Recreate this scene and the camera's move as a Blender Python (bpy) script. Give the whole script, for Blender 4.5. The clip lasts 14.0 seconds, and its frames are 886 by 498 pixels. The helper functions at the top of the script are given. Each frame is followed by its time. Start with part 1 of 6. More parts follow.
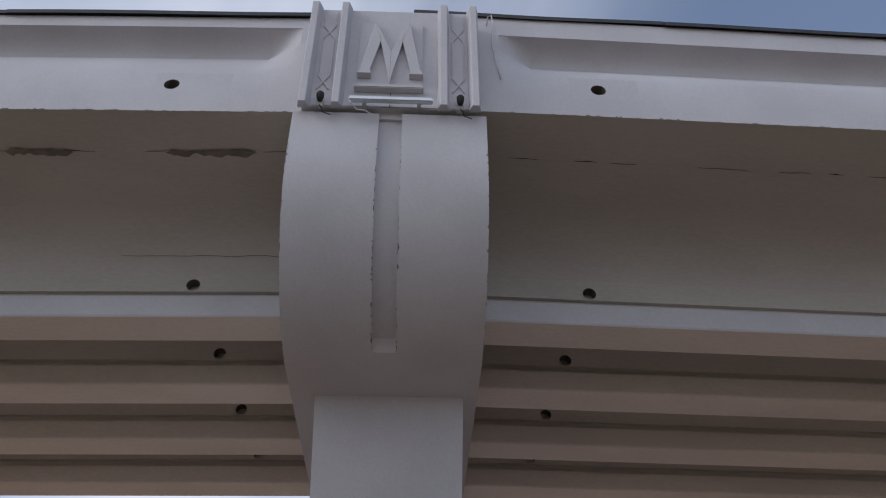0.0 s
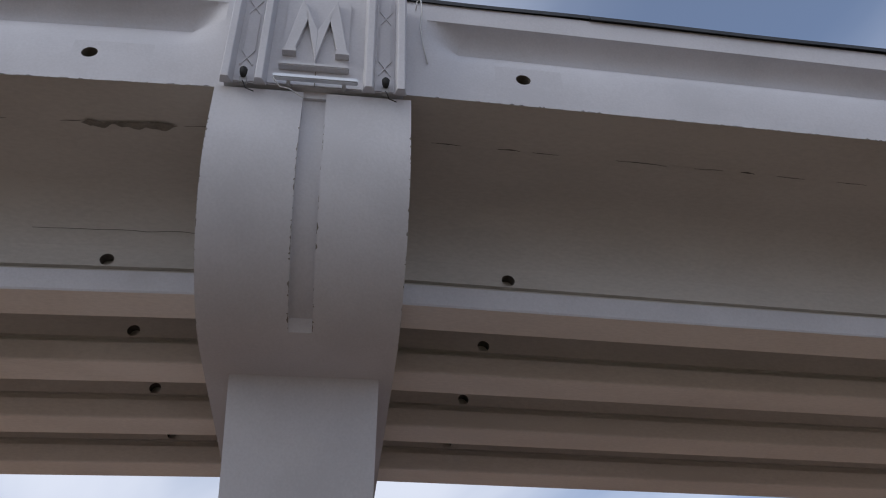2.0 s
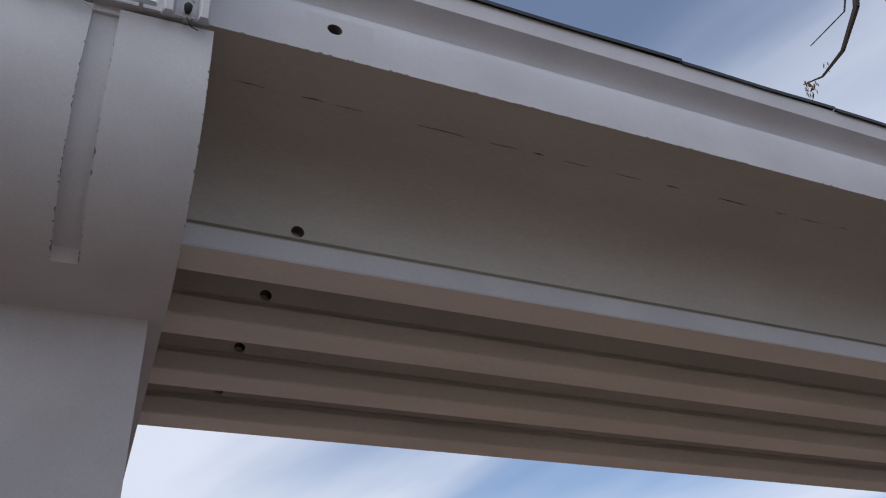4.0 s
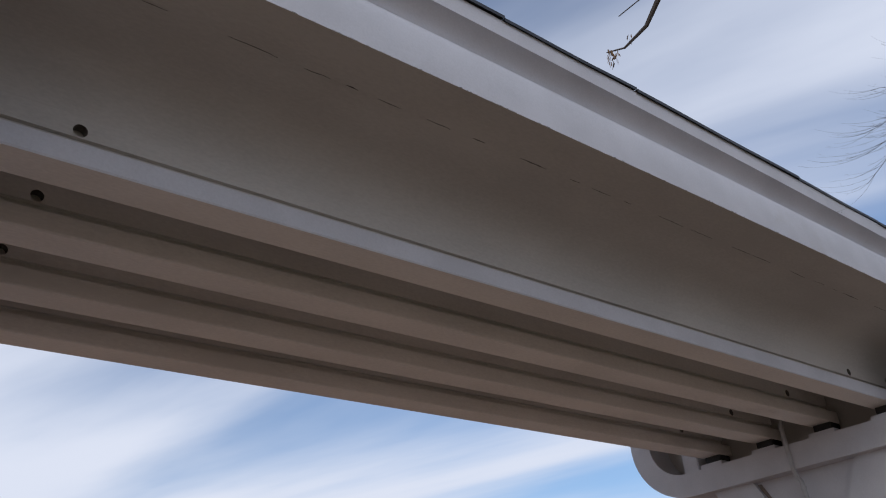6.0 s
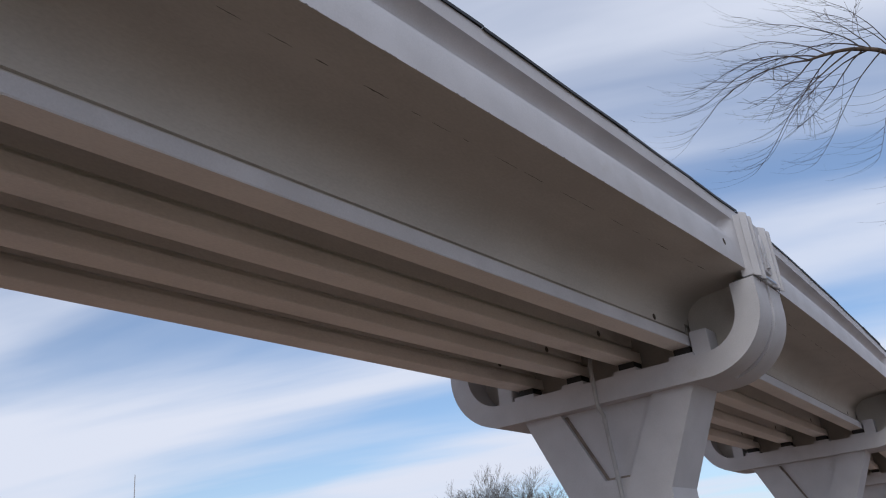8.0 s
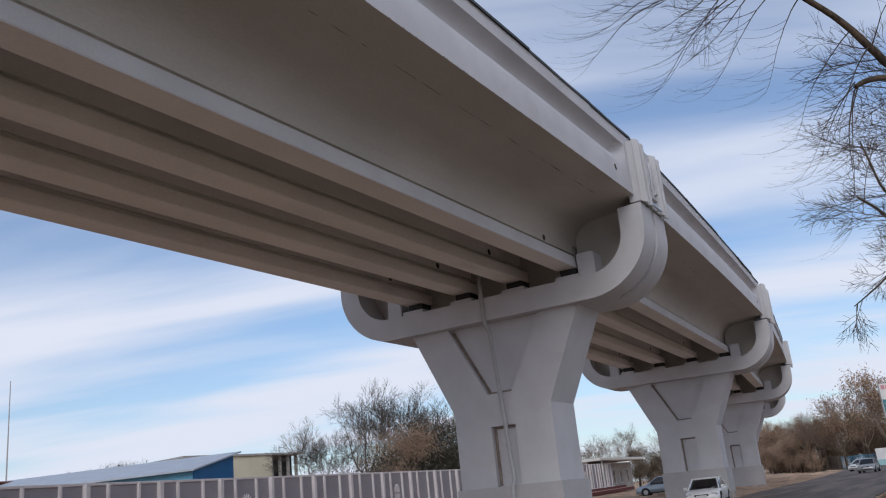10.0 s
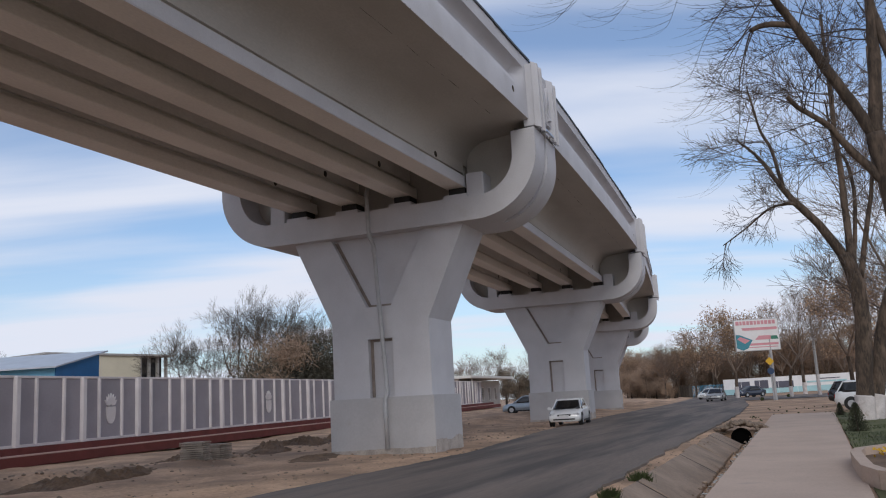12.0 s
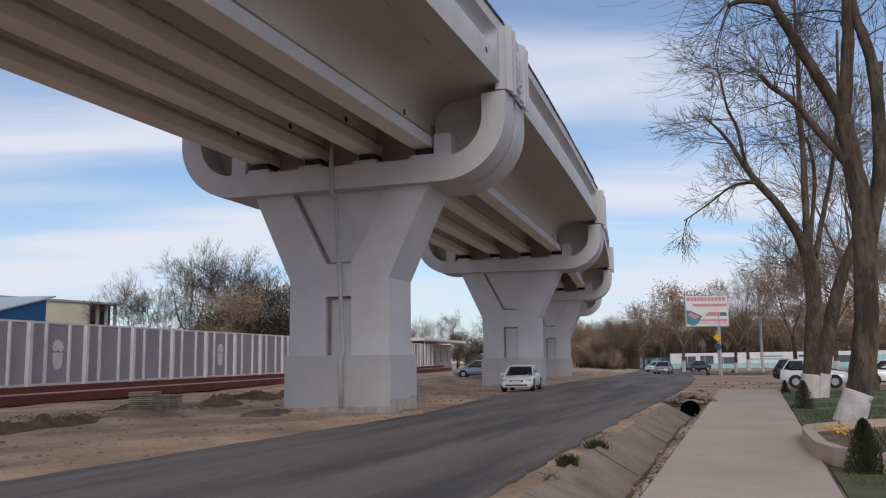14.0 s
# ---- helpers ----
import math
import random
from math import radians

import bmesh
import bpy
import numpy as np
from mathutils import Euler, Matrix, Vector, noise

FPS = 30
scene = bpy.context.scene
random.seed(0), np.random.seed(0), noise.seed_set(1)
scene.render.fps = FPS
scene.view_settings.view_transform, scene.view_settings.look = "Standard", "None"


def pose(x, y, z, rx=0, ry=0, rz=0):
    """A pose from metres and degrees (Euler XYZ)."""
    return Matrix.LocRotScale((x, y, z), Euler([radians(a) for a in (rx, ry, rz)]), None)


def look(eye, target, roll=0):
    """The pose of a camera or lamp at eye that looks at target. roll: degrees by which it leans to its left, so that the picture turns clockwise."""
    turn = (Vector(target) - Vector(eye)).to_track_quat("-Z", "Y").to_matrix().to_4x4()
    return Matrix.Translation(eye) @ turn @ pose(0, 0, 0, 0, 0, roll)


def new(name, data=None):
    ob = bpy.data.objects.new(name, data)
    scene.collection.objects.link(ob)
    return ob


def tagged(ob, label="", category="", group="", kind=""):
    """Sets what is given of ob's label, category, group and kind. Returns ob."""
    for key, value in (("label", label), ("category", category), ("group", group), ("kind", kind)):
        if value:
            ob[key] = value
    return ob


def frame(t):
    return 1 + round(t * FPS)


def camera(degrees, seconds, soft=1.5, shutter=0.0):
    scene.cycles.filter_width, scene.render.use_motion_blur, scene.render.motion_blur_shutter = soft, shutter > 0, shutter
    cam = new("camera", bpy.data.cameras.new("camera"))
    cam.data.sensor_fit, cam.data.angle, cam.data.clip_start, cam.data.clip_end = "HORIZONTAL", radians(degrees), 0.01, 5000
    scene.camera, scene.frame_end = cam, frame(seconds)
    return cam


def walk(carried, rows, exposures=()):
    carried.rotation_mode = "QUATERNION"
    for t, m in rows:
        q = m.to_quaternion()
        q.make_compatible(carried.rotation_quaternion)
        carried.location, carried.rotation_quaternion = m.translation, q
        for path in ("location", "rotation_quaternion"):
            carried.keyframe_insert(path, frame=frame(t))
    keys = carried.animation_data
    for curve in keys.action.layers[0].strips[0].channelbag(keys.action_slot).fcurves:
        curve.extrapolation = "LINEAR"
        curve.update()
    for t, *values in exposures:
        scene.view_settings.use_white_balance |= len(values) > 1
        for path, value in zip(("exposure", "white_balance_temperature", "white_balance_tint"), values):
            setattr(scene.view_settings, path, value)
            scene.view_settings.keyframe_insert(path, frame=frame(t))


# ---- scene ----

cam = camera(55.05, 14.0, soft=1.1)
PATH = [
    (0, (-0.833, -11.349, 1.638), (-0.258, -3.520, 7.834), 0.02),
    (0.5, (-0.816, -11.350, 1.631), (-0.187, -3.544, 7.850), -0.00),
    (1, (-0.776, -11.343, 1.618), (-0.035, -3.550, 7.839), -0.29),
    (1.5, (-0.723, -11.352, 1.582), (0.309, -3.522, 7.716), -1.03),
    (2, (-0.676, -11.374, 1.557), (0.709, -3.549, 7.628), -1.60),
    (2.5, (-0.639, -11.373, 1.541), (1.173, -3.566, 7.522), -2.27),
    (3, (-0.614, -11.378, 1.547), (1.803, -3.626, 7.385), -3.44),
    (5.5, (-0.387, -11.266, 1.624), (4.967, -4.450, 6.613), -5.17),
    (6, (-0.339, -11.254, 1.628), (5.455, -4.635, 6.382), -5.36),
    (6.5, (-0.309, -11.246, 1.621), (5.937, -4.928, 6.211), -5.60),
    (7, (-0.261, -11.257, 1.632), (6.430, -5.196, 5.933), -5.77),
    (7.5, (-0.244, -11.236, 1.638), (6.815, -5.435, 5.704), -5.97),
    (8, (-0.218, -11.191, 1.639), (7.133, -5.614, 5.493), -6.35),
    (10.5, (0.116, -11.106, 1.569), (8.602, -6.470, 4.117), -5.46),
    (11, (0.212, -11.075, 1.567), (8.920, -6.711, 3.831), -4.91),
    (11.5, (0.291, -11.009, 1.568), (9.194, -6.910, 3.552), -4.15),
    (12, (0.340, -10.918, 1.565), (9.392, -7.056, 3.340), -3.21),
    (12.5, (0.372, -10.813, 1.565), (9.526, -7.120, 3.166), -2.27),
    (13, (0.414, -10.738, 1.569), (9.634, -7.161, 3.051), -1.50),
    (13.5, (0.460, -10.669, 1.561), (9.721, -7.167, 2.965), -1.03),
    (14, (0.508, -10.637, 1.544), (9.806, -7.205, 2.876), -0.69),
]
EXPOSURES = [(0.0, -0.2, 6280, 9), (3.0, -0.22, 6280, 9), (7.5, -0.22, 6300, 9), (11.0, -0.18, 6380, 9), (14.0, -0.18, 6500, 9.3)]
walk(cam, [(t, look(eye, target, roll)) for t, eye, target, roll in PATH], EXPOSURES)

# ---- sky and sun ----
SUN_FROM = Vector((-0.80, -0.26, 0.43)).normalized()
sun = new("sun", bpy.data.lights.new("sun", "SUN"))
sun.data.energy, sun.data.angle, sun.data.color = 1.05, radians(22), (1.0, 0.95, 0.88)
sun.matrix_world = look((0, 0, 60), Vector((0, 0, 60)) - SUN_FROM)

world = bpy.data.worlds.new("world")
scene.world = world
world.use_nodes = True
wn, wl = world.node_tree.nodes, world.node_tree.links
wn.clear()


def wnode(kind, **props):
    n = wn.new(kind)
    for key, value in props.items():
        n.inputs[key].default_value = value
    return n


sky = wn.new("ShaderNodeTexSky")
sky.sky_type, sky.sun_disc = "NISHITA", False
sky.sun_elevation = math.asin(SUN_FROM.z)
sky.sun_rotation = math.atan2(SUN_FROM.x, SUN_FROM.y)
sky.air_density, sky.dust_density, sky.ozone_density = 1.0, 0.6, 2.0
coord = wn.new("ShaderNodeTexCoord")
split = wn.new("ShaderNodeSeparateXYZ")
wl.new(coord.outputs["Generated"], split.inputs[0])
lift = wn.new("ShaderNodeMath")
lift.operation = "ADD"
lift.inputs[1].default_value = 0.12
wl.new(split.outputs[2], lift.inputs[0])
flat = []
for axis in (0, 1):
    d = wn.new("ShaderNodeMath")
    d.operation = "DIVIDE"
    wl.new(split.outputs[axis], d.inputs[0])
    wl.new(lift.outputs[0], d.inputs[1])
    flat.append(d)
plane = wn.new("ShaderNodeCombineXYZ")
wl.new(flat[0].outputs[0], plane.inputs[0])
wl.new(flat[1].outputs[0], plane.inputs[1])
turned = wn.new("ShaderNodeMapping")
turned.inputs["Rotation"].default_value = (0, 0, radians(-113))
wl.new(plane.outputs[0], turned.inputs[0])
drawn = wn.new("ShaderNodeMapping")
drawn.inputs["Scale"].default_value = (0.38, 1.25, 1)
drawn.inputs["Location"].default_value = (0.35, 0.9, 0)
wl.new(turned.outputs[0], drawn.inputs[0])
wisps = wnode("ShaderNodeTexNoise", Scale=1.15, Detail=6.0, Roughness=0.44, Distortion=0.3)
wl.new(drawn.outputs[0], wisps.inputs["Vector"])
lean = wn.new("ShaderNodeVectorMath")
lean.operation = "DOT_PRODUCT"
lean.inputs[1].default_value = (0.6, 0.0, 0.8)
wl.new(coord.outputs["Generated"], lean.inputs[0])
more = wn.new("ShaderNodeMapRange")
for key, value in (("From Min", 0.35), ("From Max", 1.0), ("To Min", 0.075), ("To Max", -0.085)):
    more.inputs[key].default_value = value
wl.new(lean.outputs["Value"], more.inputs["Value"])
fuller = wn.new("ShaderNodeMath")
fuller.operation = "ADD"
wl.new(wisps.outputs["Fac"], fuller.inputs[0])
wl.new(more.outputs[0], fuller.inputs[1])
cover = wn.new("ShaderNodeMapRange")
cover.interpolation_type = "SMOOTHSTEP"
for key, value in (("From Min", 0.34), ("From Max", 0.64), ("To Min", 0.14), ("To Max", 1.0)):
    cover.inputs[key].default_value = value
wl.new(fuller.outputs[0], cover.inputs["Value"])
low = wn.new("ShaderNodeMapRange")
low.interpolation_type = "SMOOTHSTEP"
for key, value in (("From Min", 0.0), ("From Max", 0.34), ("To Min", 0.42), ("To Max", 0.0)):
    low.inputs[key].default_value = value
wl.new(split.outputs[2], low.inputs["Value"])
both = wn.new("ShaderNodeMath")
both.operation = "MAXIMUM"
wl.new(cover.outputs[0], both.inputs[0])
wl.new(low.outputs[0], both.inputs[1])
gain = wn.new("ShaderNodeMix")
gain.data_type, gain.blend_type = "RGBA", "MULTIPLY"
gain.inputs["Factor"].default_value = 1.0
gain.inputs["B"].default_value = (0.104, 0.121, 0.140, 1)
wl.new(sky.outputs[0], gain.inputs["A"])
blend = wn.new("ShaderNodeMix")
blend.data_type = "RGBA"
blend.inputs["B"].default_value = (0.86, 0.895, 1.02, 1)
wl.new(both.outputs[0], blend.inputs["Factor"])
wl.new(gain.outputs["Result"], blend.inputs["A"])
back = wnode("ShaderNodeBackground", Strength=1.0)
wl.new(blend.outputs["Result"], back.inputs["Color"])
wout = wn.new("ShaderNodeOutputWorld")
wl.new(back.outputs[0], wout.inputs["Surface"])

# ---- materials ----


def material(name, base, rough=0.8, vary=0.15, scale=2.0, fine=30.0, bump=0.15, metal=0.0, stain=None, stain_at=(0.58, 0.75), stain_scale=0.6, per_piece=0.0, stretch=(1, 1, 1)):
    """Procedural paint, stone, bark or earth: two scales of tone, optional stains, fine relief."""
    m = bpy.data.materials.new(name)
    m.use_nodes = True
    n, l = m.node_tree.nodes, m.node_tree.links
    bsdf = n["Principled BSDF"]
    bsdf.inputs["Roughness"].default_value = rough
    bsdf.inputs["Metallic"].default_value = metal
    tc = n.new("ShaderNodeTexCoord")
    mp = n.new("ShaderNodeMapping")
    mp.inputs["Scale"].default_value = stretch
    geo = n.new("ShaderNodeNewGeometry")
    l.new(geo.outputs["Position"], mp.inputs[0])
    big, small = n.new("ShaderNodeTexNoise"), n.new("ShaderNodeTexNoise")
    for t, s, d in ((big, scale, 5), (small, fine, 6)):
        t.inputs["Scale"].default_value, t.inputs["Detail"].default_value = s, d
        l.new(mp.outputs[0], t.inputs["Vector"])
    total = n.new("ShaderNodeMath")
    total.operation = "MULTIPLY_ADD"
    l.new(big.outputs["Fac"], total.inputs[0])
    total.inputs[1].default_value = 1.3
    half = n.new("ShaderNodeMath")
    half.operation = "MULTIPLY"
    half.inputs[1].default_value = 0.7
    l.new(small.outputs["Fac"], half.inputs[0])
    l.new(half.outputs[0], total.inputs[2])
    value = n.new("ShaderNodeMapRange")
    for key, v in (("From Min", 0.8), ("From Max", 1.2), ("To Min", 1 - vary), ("To Max", 1 + vary)):
        value.inputs[key].default_value = v
    l.new(total.outputs[0], value.inputs["Value"])
    tone = value.outputs[0]
    if per_piece:
        info = n.new("ShaderNodeObjectInfo")
        pr = n.new("ShaderNodeMapRange")
        pr.inputs["To Min"].default_value, pr.inputs["To Max"].default_value = 1 - per_piece, 1 + per_piece
        l.new(info.outputs["Random"], pr.inputs["Value"])
        mul = n.new("ShaderNodeMath")
        mul.operation = "MULTIPLY"
        l.new(tone, mul.inputs[0])
        l.new(pr.outputs[0], mul.inputs[1])
        tone = mul.outputs[0]
    colour = n.new("ShaderNodeMix")
    colour.data_type, colour.blend_type = "RGBA", "MULTIPLY"
    colour.inputs["Factor"].default_value = 1.0
    colour.inputs["A"].default_value = (*base, 1)
    l.new(tone, colour.inputs["B"])
    out = colour.outputs["Result"]
    if stain:
        patch = n.new("ShaderNodeTexNoise")
        patch.inputs["Scale"].default_value, patch.inputs["Detail"].default_value = stain_scale, 8
        patch.inputs["Roughness"].default_value = 0.65
        l.new(mp.outputs[0], patch.inputs["Vector"])
        edge = n.new("ShaderNodeMapRange")
        edge.interpolation_type = "SMOOTHSTEP"
        edge.inputs["From Min"].default_value, edge.inputs["From Max"].default_value = stain_at
        l.new(patch.outputs["Fac"], edge.inputs["Value"])
        over = n.new("ShaderNodeMix")
        over.data_type = "RGBA"
        over.inputs["B"].default_value = (*stain, 1)
        l.new(edge.outputs[0], over.inputs["Factor"])
        l.new(out, over.inputs["A"])
        out = over.outputs["Result"]
    l.new(out, bsdf.inputs["Base Color"])
    if bump:
        b = n.new("ShaderNodeBump")
        b.inputs["Strength"].default_value, b.inputs["Distance"].default_value = bump, 0.02
        l.new(total.outputs[0], b.inputs["Height"])
        l.new(b.outputs[0], bsdf.inputs["Normal"])
    return m


PAINT = material("white_painted_concrete", (0.555, 0.548, 0.575), 0.72, 0.06, 0.7, 26, 0.14, stain=(0.46, 0.44, 0.425), stain_at=(0.6, 0.85), stain_scale=0.45)
# under-deck concrete in two tones: shade put into the grey, light into the off-white
SHADEGREY = material("shade_toned_grey_concrete", (0.485, 0.458, 0.425), 0.8, 0.08, 0.6, 22, 0.22, stain=(0.40, 0.37, 0.335), stain_at=(0.56, 0.8), stain_scale=0.35, stretch=(0.4, 1, 1))
BEAM = material("light_lifted_girder_paint", (0.80, 0.76, 0.72), 0.8, 0.07, 0.6, 22, 0.22, stain=(0.58, 0.545, 0.51), stain_at=(0.56, 0.8), stain_scale=0.35, stretch=(0.4, 1, 1))
CRACKED = material("dark_crack", (0.06, 0.052, 0.045), 0.95, 0.2, 3, 30, 0.2)
PATCH = material("dark_damp_mortar", (0.21, 0.19, 0.165), 0.9, 0.2, 3, 30, 0.3)
WETJOINT = material("dark_joint", (0.03, 0.028, 0.027), 0.95, 0.2, 3, 30, 0.2)
PLINTH = material("grey_plinth_paint", (0.47, 0.46, 0.47), 0.8, 0.06, 0.8, 14, 0.12, stain=(0.36, 0.31, 0.26), stain_at=(0.58, 0.8), stain_scale=0.7)
GROOVEBROWN = material("groove_brown", (0.27, 0.225, 0.2), 0.9, 0.2, 3, 30, 0.3)
UNLIT = material("unlit_hollow_black", (0.004, 0.004, 0.004), 1.0, 0.1, 4, 40, 0.0)
UNLIT.node_tree.nodes["Principled BSDF"].inputs["Specular IOR Level"].default_value = 0.0
DARK = material("black_rubber", (0.02, 0.02, 0.02), 0.7, 0.2, 4, 40, 0.1)
BITUMEN = material("black_roofing_sheet", (0.035, 0.037, 0.042), 0.55, 0.25, 3, 30, 0.2)
STEEL = material("grey_painted_steel", (0.42, 0.42, 0.43), 0.5, 0.08, 3, 40, 0.05)
ALU = material("aluminium", (0.62, 0.63, 0.65), 0.35, 0.05, 5, 40, 0.02, metal=0.9)
DIRT = material("dry_dirt", (0.45, 0.295, 0.192), 0.95, 0.3, 0.35, 9, 0.7, stain=(0.25, 0.165, 0.112), stain_at=(0.46, 0.66), stain_scale=0.3)
ASPHALT = material("asphalt", (0.185, 0.146, 0.121), 0.75, 0.18, 0.5, 24, 0.25, stain=(0.072, 0.06, 0.054), stain_at=(0.4, 0.64), stain_scale=0.55, stretch=(0.1, 1, 1))
SIDEWALK = material("sidewalk_concrete", (0.525, 0.40, 0.32), 0.9, 0.09, 0.5, 25, 0.15, stain=(0.41, 0.325, 0.275), stain_at=(0.55, 0.75), stain_scale=0.5)
SLAB = material("ditch_slab_concrete", (0.285, 0.213, 0.162), 0.9, 0.16, 1.2, 20, 0.2, stain=(0.19, 0.145, 0.113), stain_at=(0.5, 0.72), stain_scale=0.9, per_piece=0.07)
SOIL = material("dark_soil", (0.165, 0.105, 0.066), 0.95, 0.3, 1.5, 15, 0.8)
LAWN = material("lawn_earth", (0.10, 0.105, 0.04), 0.95, 0.3, 1.2, 18, 0.6, stain=(0.2, 0.15, 0.1), stain_at=(0.55, 0.7), stain_scale=0.8)
GRASS = material("grass", (0.065, 0.085, 0.025), 0.7, 0.35, 1.0, 20, 0.0)
BARK = material("bark", (0.095, 0.068, 0.05), 0.95, 0.5, 3.0, 13, 1.0, stain=(0.045, 0.034, 0.027), stain_at=(0.5, 0.66), stain_scale=7.0, stretch=(1, 1, 0.3))
TWIG = material("twig_bark", (0.065, 0.05, 0.043), 0.9, 0.2, 2, 18, 0.2)
FARTWIG = material("pale_twigs", (0.19, 0.14, 0.108), 0.9, 0.25, 0.5, 8, 0.0)
PALETWIG = material("pale_twig_bark", (0.12, 0.094, 0.08), 0.9, 0.25, 2, 18, 0.2)
HOLESHADE = material("shaded_hole_concrete", (0.15, 0.132, 0.115), 0.95, 0.2, 6, 40, 0.3)
GREYTWIG = material("grey_twigs", (0.095, 0.077, 0.062), 0.9, 0.25, 0.5, 8, 0.0)
MUD = material("dried_mud", (0.41, 0.365, 0.33), 0.95, 0.2, 2, 20, 0.3)
LIME = material("lime_wash", (0.58, 0.53, 0.51), 0.9, 0.12, 3, 25, 0.2, stain=(0.4, 0.33, 0.28), stain_at=(0.55, 0.7), stain_scale=2.5)
DRYLEAF = material("dry_leaves", (0.34, 0.215, 0.13), 0.85, 0.35, 1.5, 10, 0.0)
CONIFER = material("conifer_needles", (0.058, 0.064, 0.034), 0.8, 0.4, 3, 20, 0.0)
EVERGREEN = material("dark_evergreen", (0.085, 0.08, 0.06), 0.85, 0.4, 0.8, 8, 0.0)
PAVER = material("weathered_pavers", (0.34, 0.285, 0.235), 0.9, 0.22, 3, 25, 0.3, per_piece=0.2)
FENCE = material("grey_fence_panel", (0.35, 0.33, 0.365), 0.7, 0.06, 0.8, 14, 0.08, stain=(0.32, 0.30, 0.325), stain_at=(0.55, 0.75))
POST = material("pale_fence_post", (0.74, 0.70, 0.71), 0.7, 0.05, 1.5, 18, 0.08)
MAROON = material("maroon_paint", (0.15, 0.035, 0.03), 0.75, 0.15, 1.2, 16, 0.15)
PINK = material("faded_pink_paving", (0.42, 0.27, 0.23), 0.85, 0.1, 0.8, 14, 0.15)
BLUE = material("blue_cladding", (0.015, 0.13, 0.33), 0.5, 0.08, 1, 12, 0.03)
SKYBLUE = material("light_blue_cladding", (0.10, 0.30, 0.46), 0.5, 0.08, 1, 12, 0.03)
ROOFING = material("zinc_roof", (0.42, 0.46, 0.52), 0.45, 0.07, 1, 14, 0.05)
CREAM = material("cream_plaster", (0.68, 0.62, 0.47), 0.85, 0.06, 0.5, 10, 0.1)
WHITEWALL = material("white_plaster", (0.72, 0.70, 0.67), 0.85, 0.06, 0.5, 10, 0.1)
GREYWALL = material("grey_plaster", (0.40, 0.38, 0.36), 0.85, 0.1, 0.5, 10, 0.12)
BRICKRED = material("red_brick", (0.22, 0.085, 0.06), 0.9, 0.2, 3, 20, 0.2)
TURQUOISE = material("turquoise_print", (0.38, 0.60, 0.63), 0.5, 0.08, 0.6, 10, 0.0)
PRINTWHITE = material("white_print", (0.78, 0.77, 0.77), 0.5, 0.05, 0.8, 10, 0.0)
PRINTPINK = material("pink_print", (0.66, 0.30, 0.34), 0.5, 0.08, 0.8, 10, 0.0)
PRINTTEAL = material("teal_print", (0.05, 0.25, 0.32), 0.5, 0.1, 0.8, 10, 0.0)
PRINTGREEN = material("green_print", (0.04, 0.19, 0.13), 0.5, 0.1, 0.8, 10, 0.0)
PRINTDARK = material("dark_print", (0.10, 0.10, 0.13), 0.5, 0.1, 0.8, 10, 0.0)
YELLOW = material("yellow_sign", (0.72, 0.42, 0.02), 0.5, 0.05, 3, 20, 0.0)
ROADBLUE = material("blue_sign", (0.02, 0.05, 0.12), 0.5, 0.05, 3, 20, 0.0)
BOARD = material("weathered_boards", (0.17, 0.145, 0.118), 0.9, 0.25, 3, 25, 0.3, per_piece=0.2)
PETAL = material("yellow_flowers", (0.55, 0.33, 0.03), 0.8, 0.2, 4, 30, 0.0)
LITTER = material("pale_litter", (0.6, 0.58, 0.55), 0.7, 0.2, 5, 30, 0.0, per_piece=0.35)
STONE = material("earth_clods", (0.27, 0.205, 0.155), 0.95, 0.25, 3, 20, 0.6, per_piece=0.2)
WIRE = material("white_cable", (0.62, 0.62, 0.62), 0.5, 0.05, 5, 30, 0.0)
TYRE = material("tyre_rubber", (0.018, 0.018, 0.018), 0.8, 0.1, 5, 40, 0.1)
RIM = material("alloy_rim", (0.5, 0.5, 0.52), 0.35, 0.05, 5, 30, 0.0, metal=0.8)
PLATE = material("number_plate_white", (0.7, 0.7, 0.7), 0.4, 0.03, 5, 30, 0.0)


def glossy(name, base, rough=0.18, coat=0.6, metal=0.0):
    m = material(name, base, rough, 0.03, 1.5, 20, 0.0, metal)
    m.node_tree.nodes["Principled BSDF"].inputs["Coat Weight"].default_value = coat
    return m


CARWHITE = glossy("white_car_paint", (0.78, 0.78, 0.78), 0.3)
CARBLUE = glossy("pale_blue_car_paint", (0.30, 0.36, 0.42), 0.3, 0.6, 0.3)
CARSILVER = glossy("silver_car_paint", (0.34, 0.35, 0.36), 0.3, 0.6, 0.4)
CARDARK = glossy("dark_blue_car_paint", (0.02, 0.03, 0.055), 0.25)
CARBLACK = glossy("black_car_paint", (0.015, 0.014, 0.018), 0.25)
CARGLASS = glossy("tinted_glass", (0.012, 0.013, 0.015), 0.06, 0.3)
LAMPGLASS = glossy("headlight_glass", (0.55, 0.57, 0.6), 0.08, 0.8, 0.3)
TAILRED = glossy("tail_light_red", (0.35, 0.02, 0.015), 0.15)

# ---- building helpers ----


def finish(name, bm, mat, smooth=False):
    bmesh.ops.recalc_face_normals(bm, faces=bm.faces)
    me = bpy.data.meshes.new(name)
    bm.to_mesh(me)
    bm.free()
    me.materials.append(mat)
    if smooth:
        me.shade_smooth()
    return me


def part(name, bm, mat, parent, label="", smooth=False):
    """One mesh object under a thing or a part."""
    me = bm if isinstance(bm, bpy.types.Mesh) else finish(name, bm, mat, smooth)
    ob = new(name, me)
    ob.parent = parent
    if label:
        ob["label"] = label
    return ob


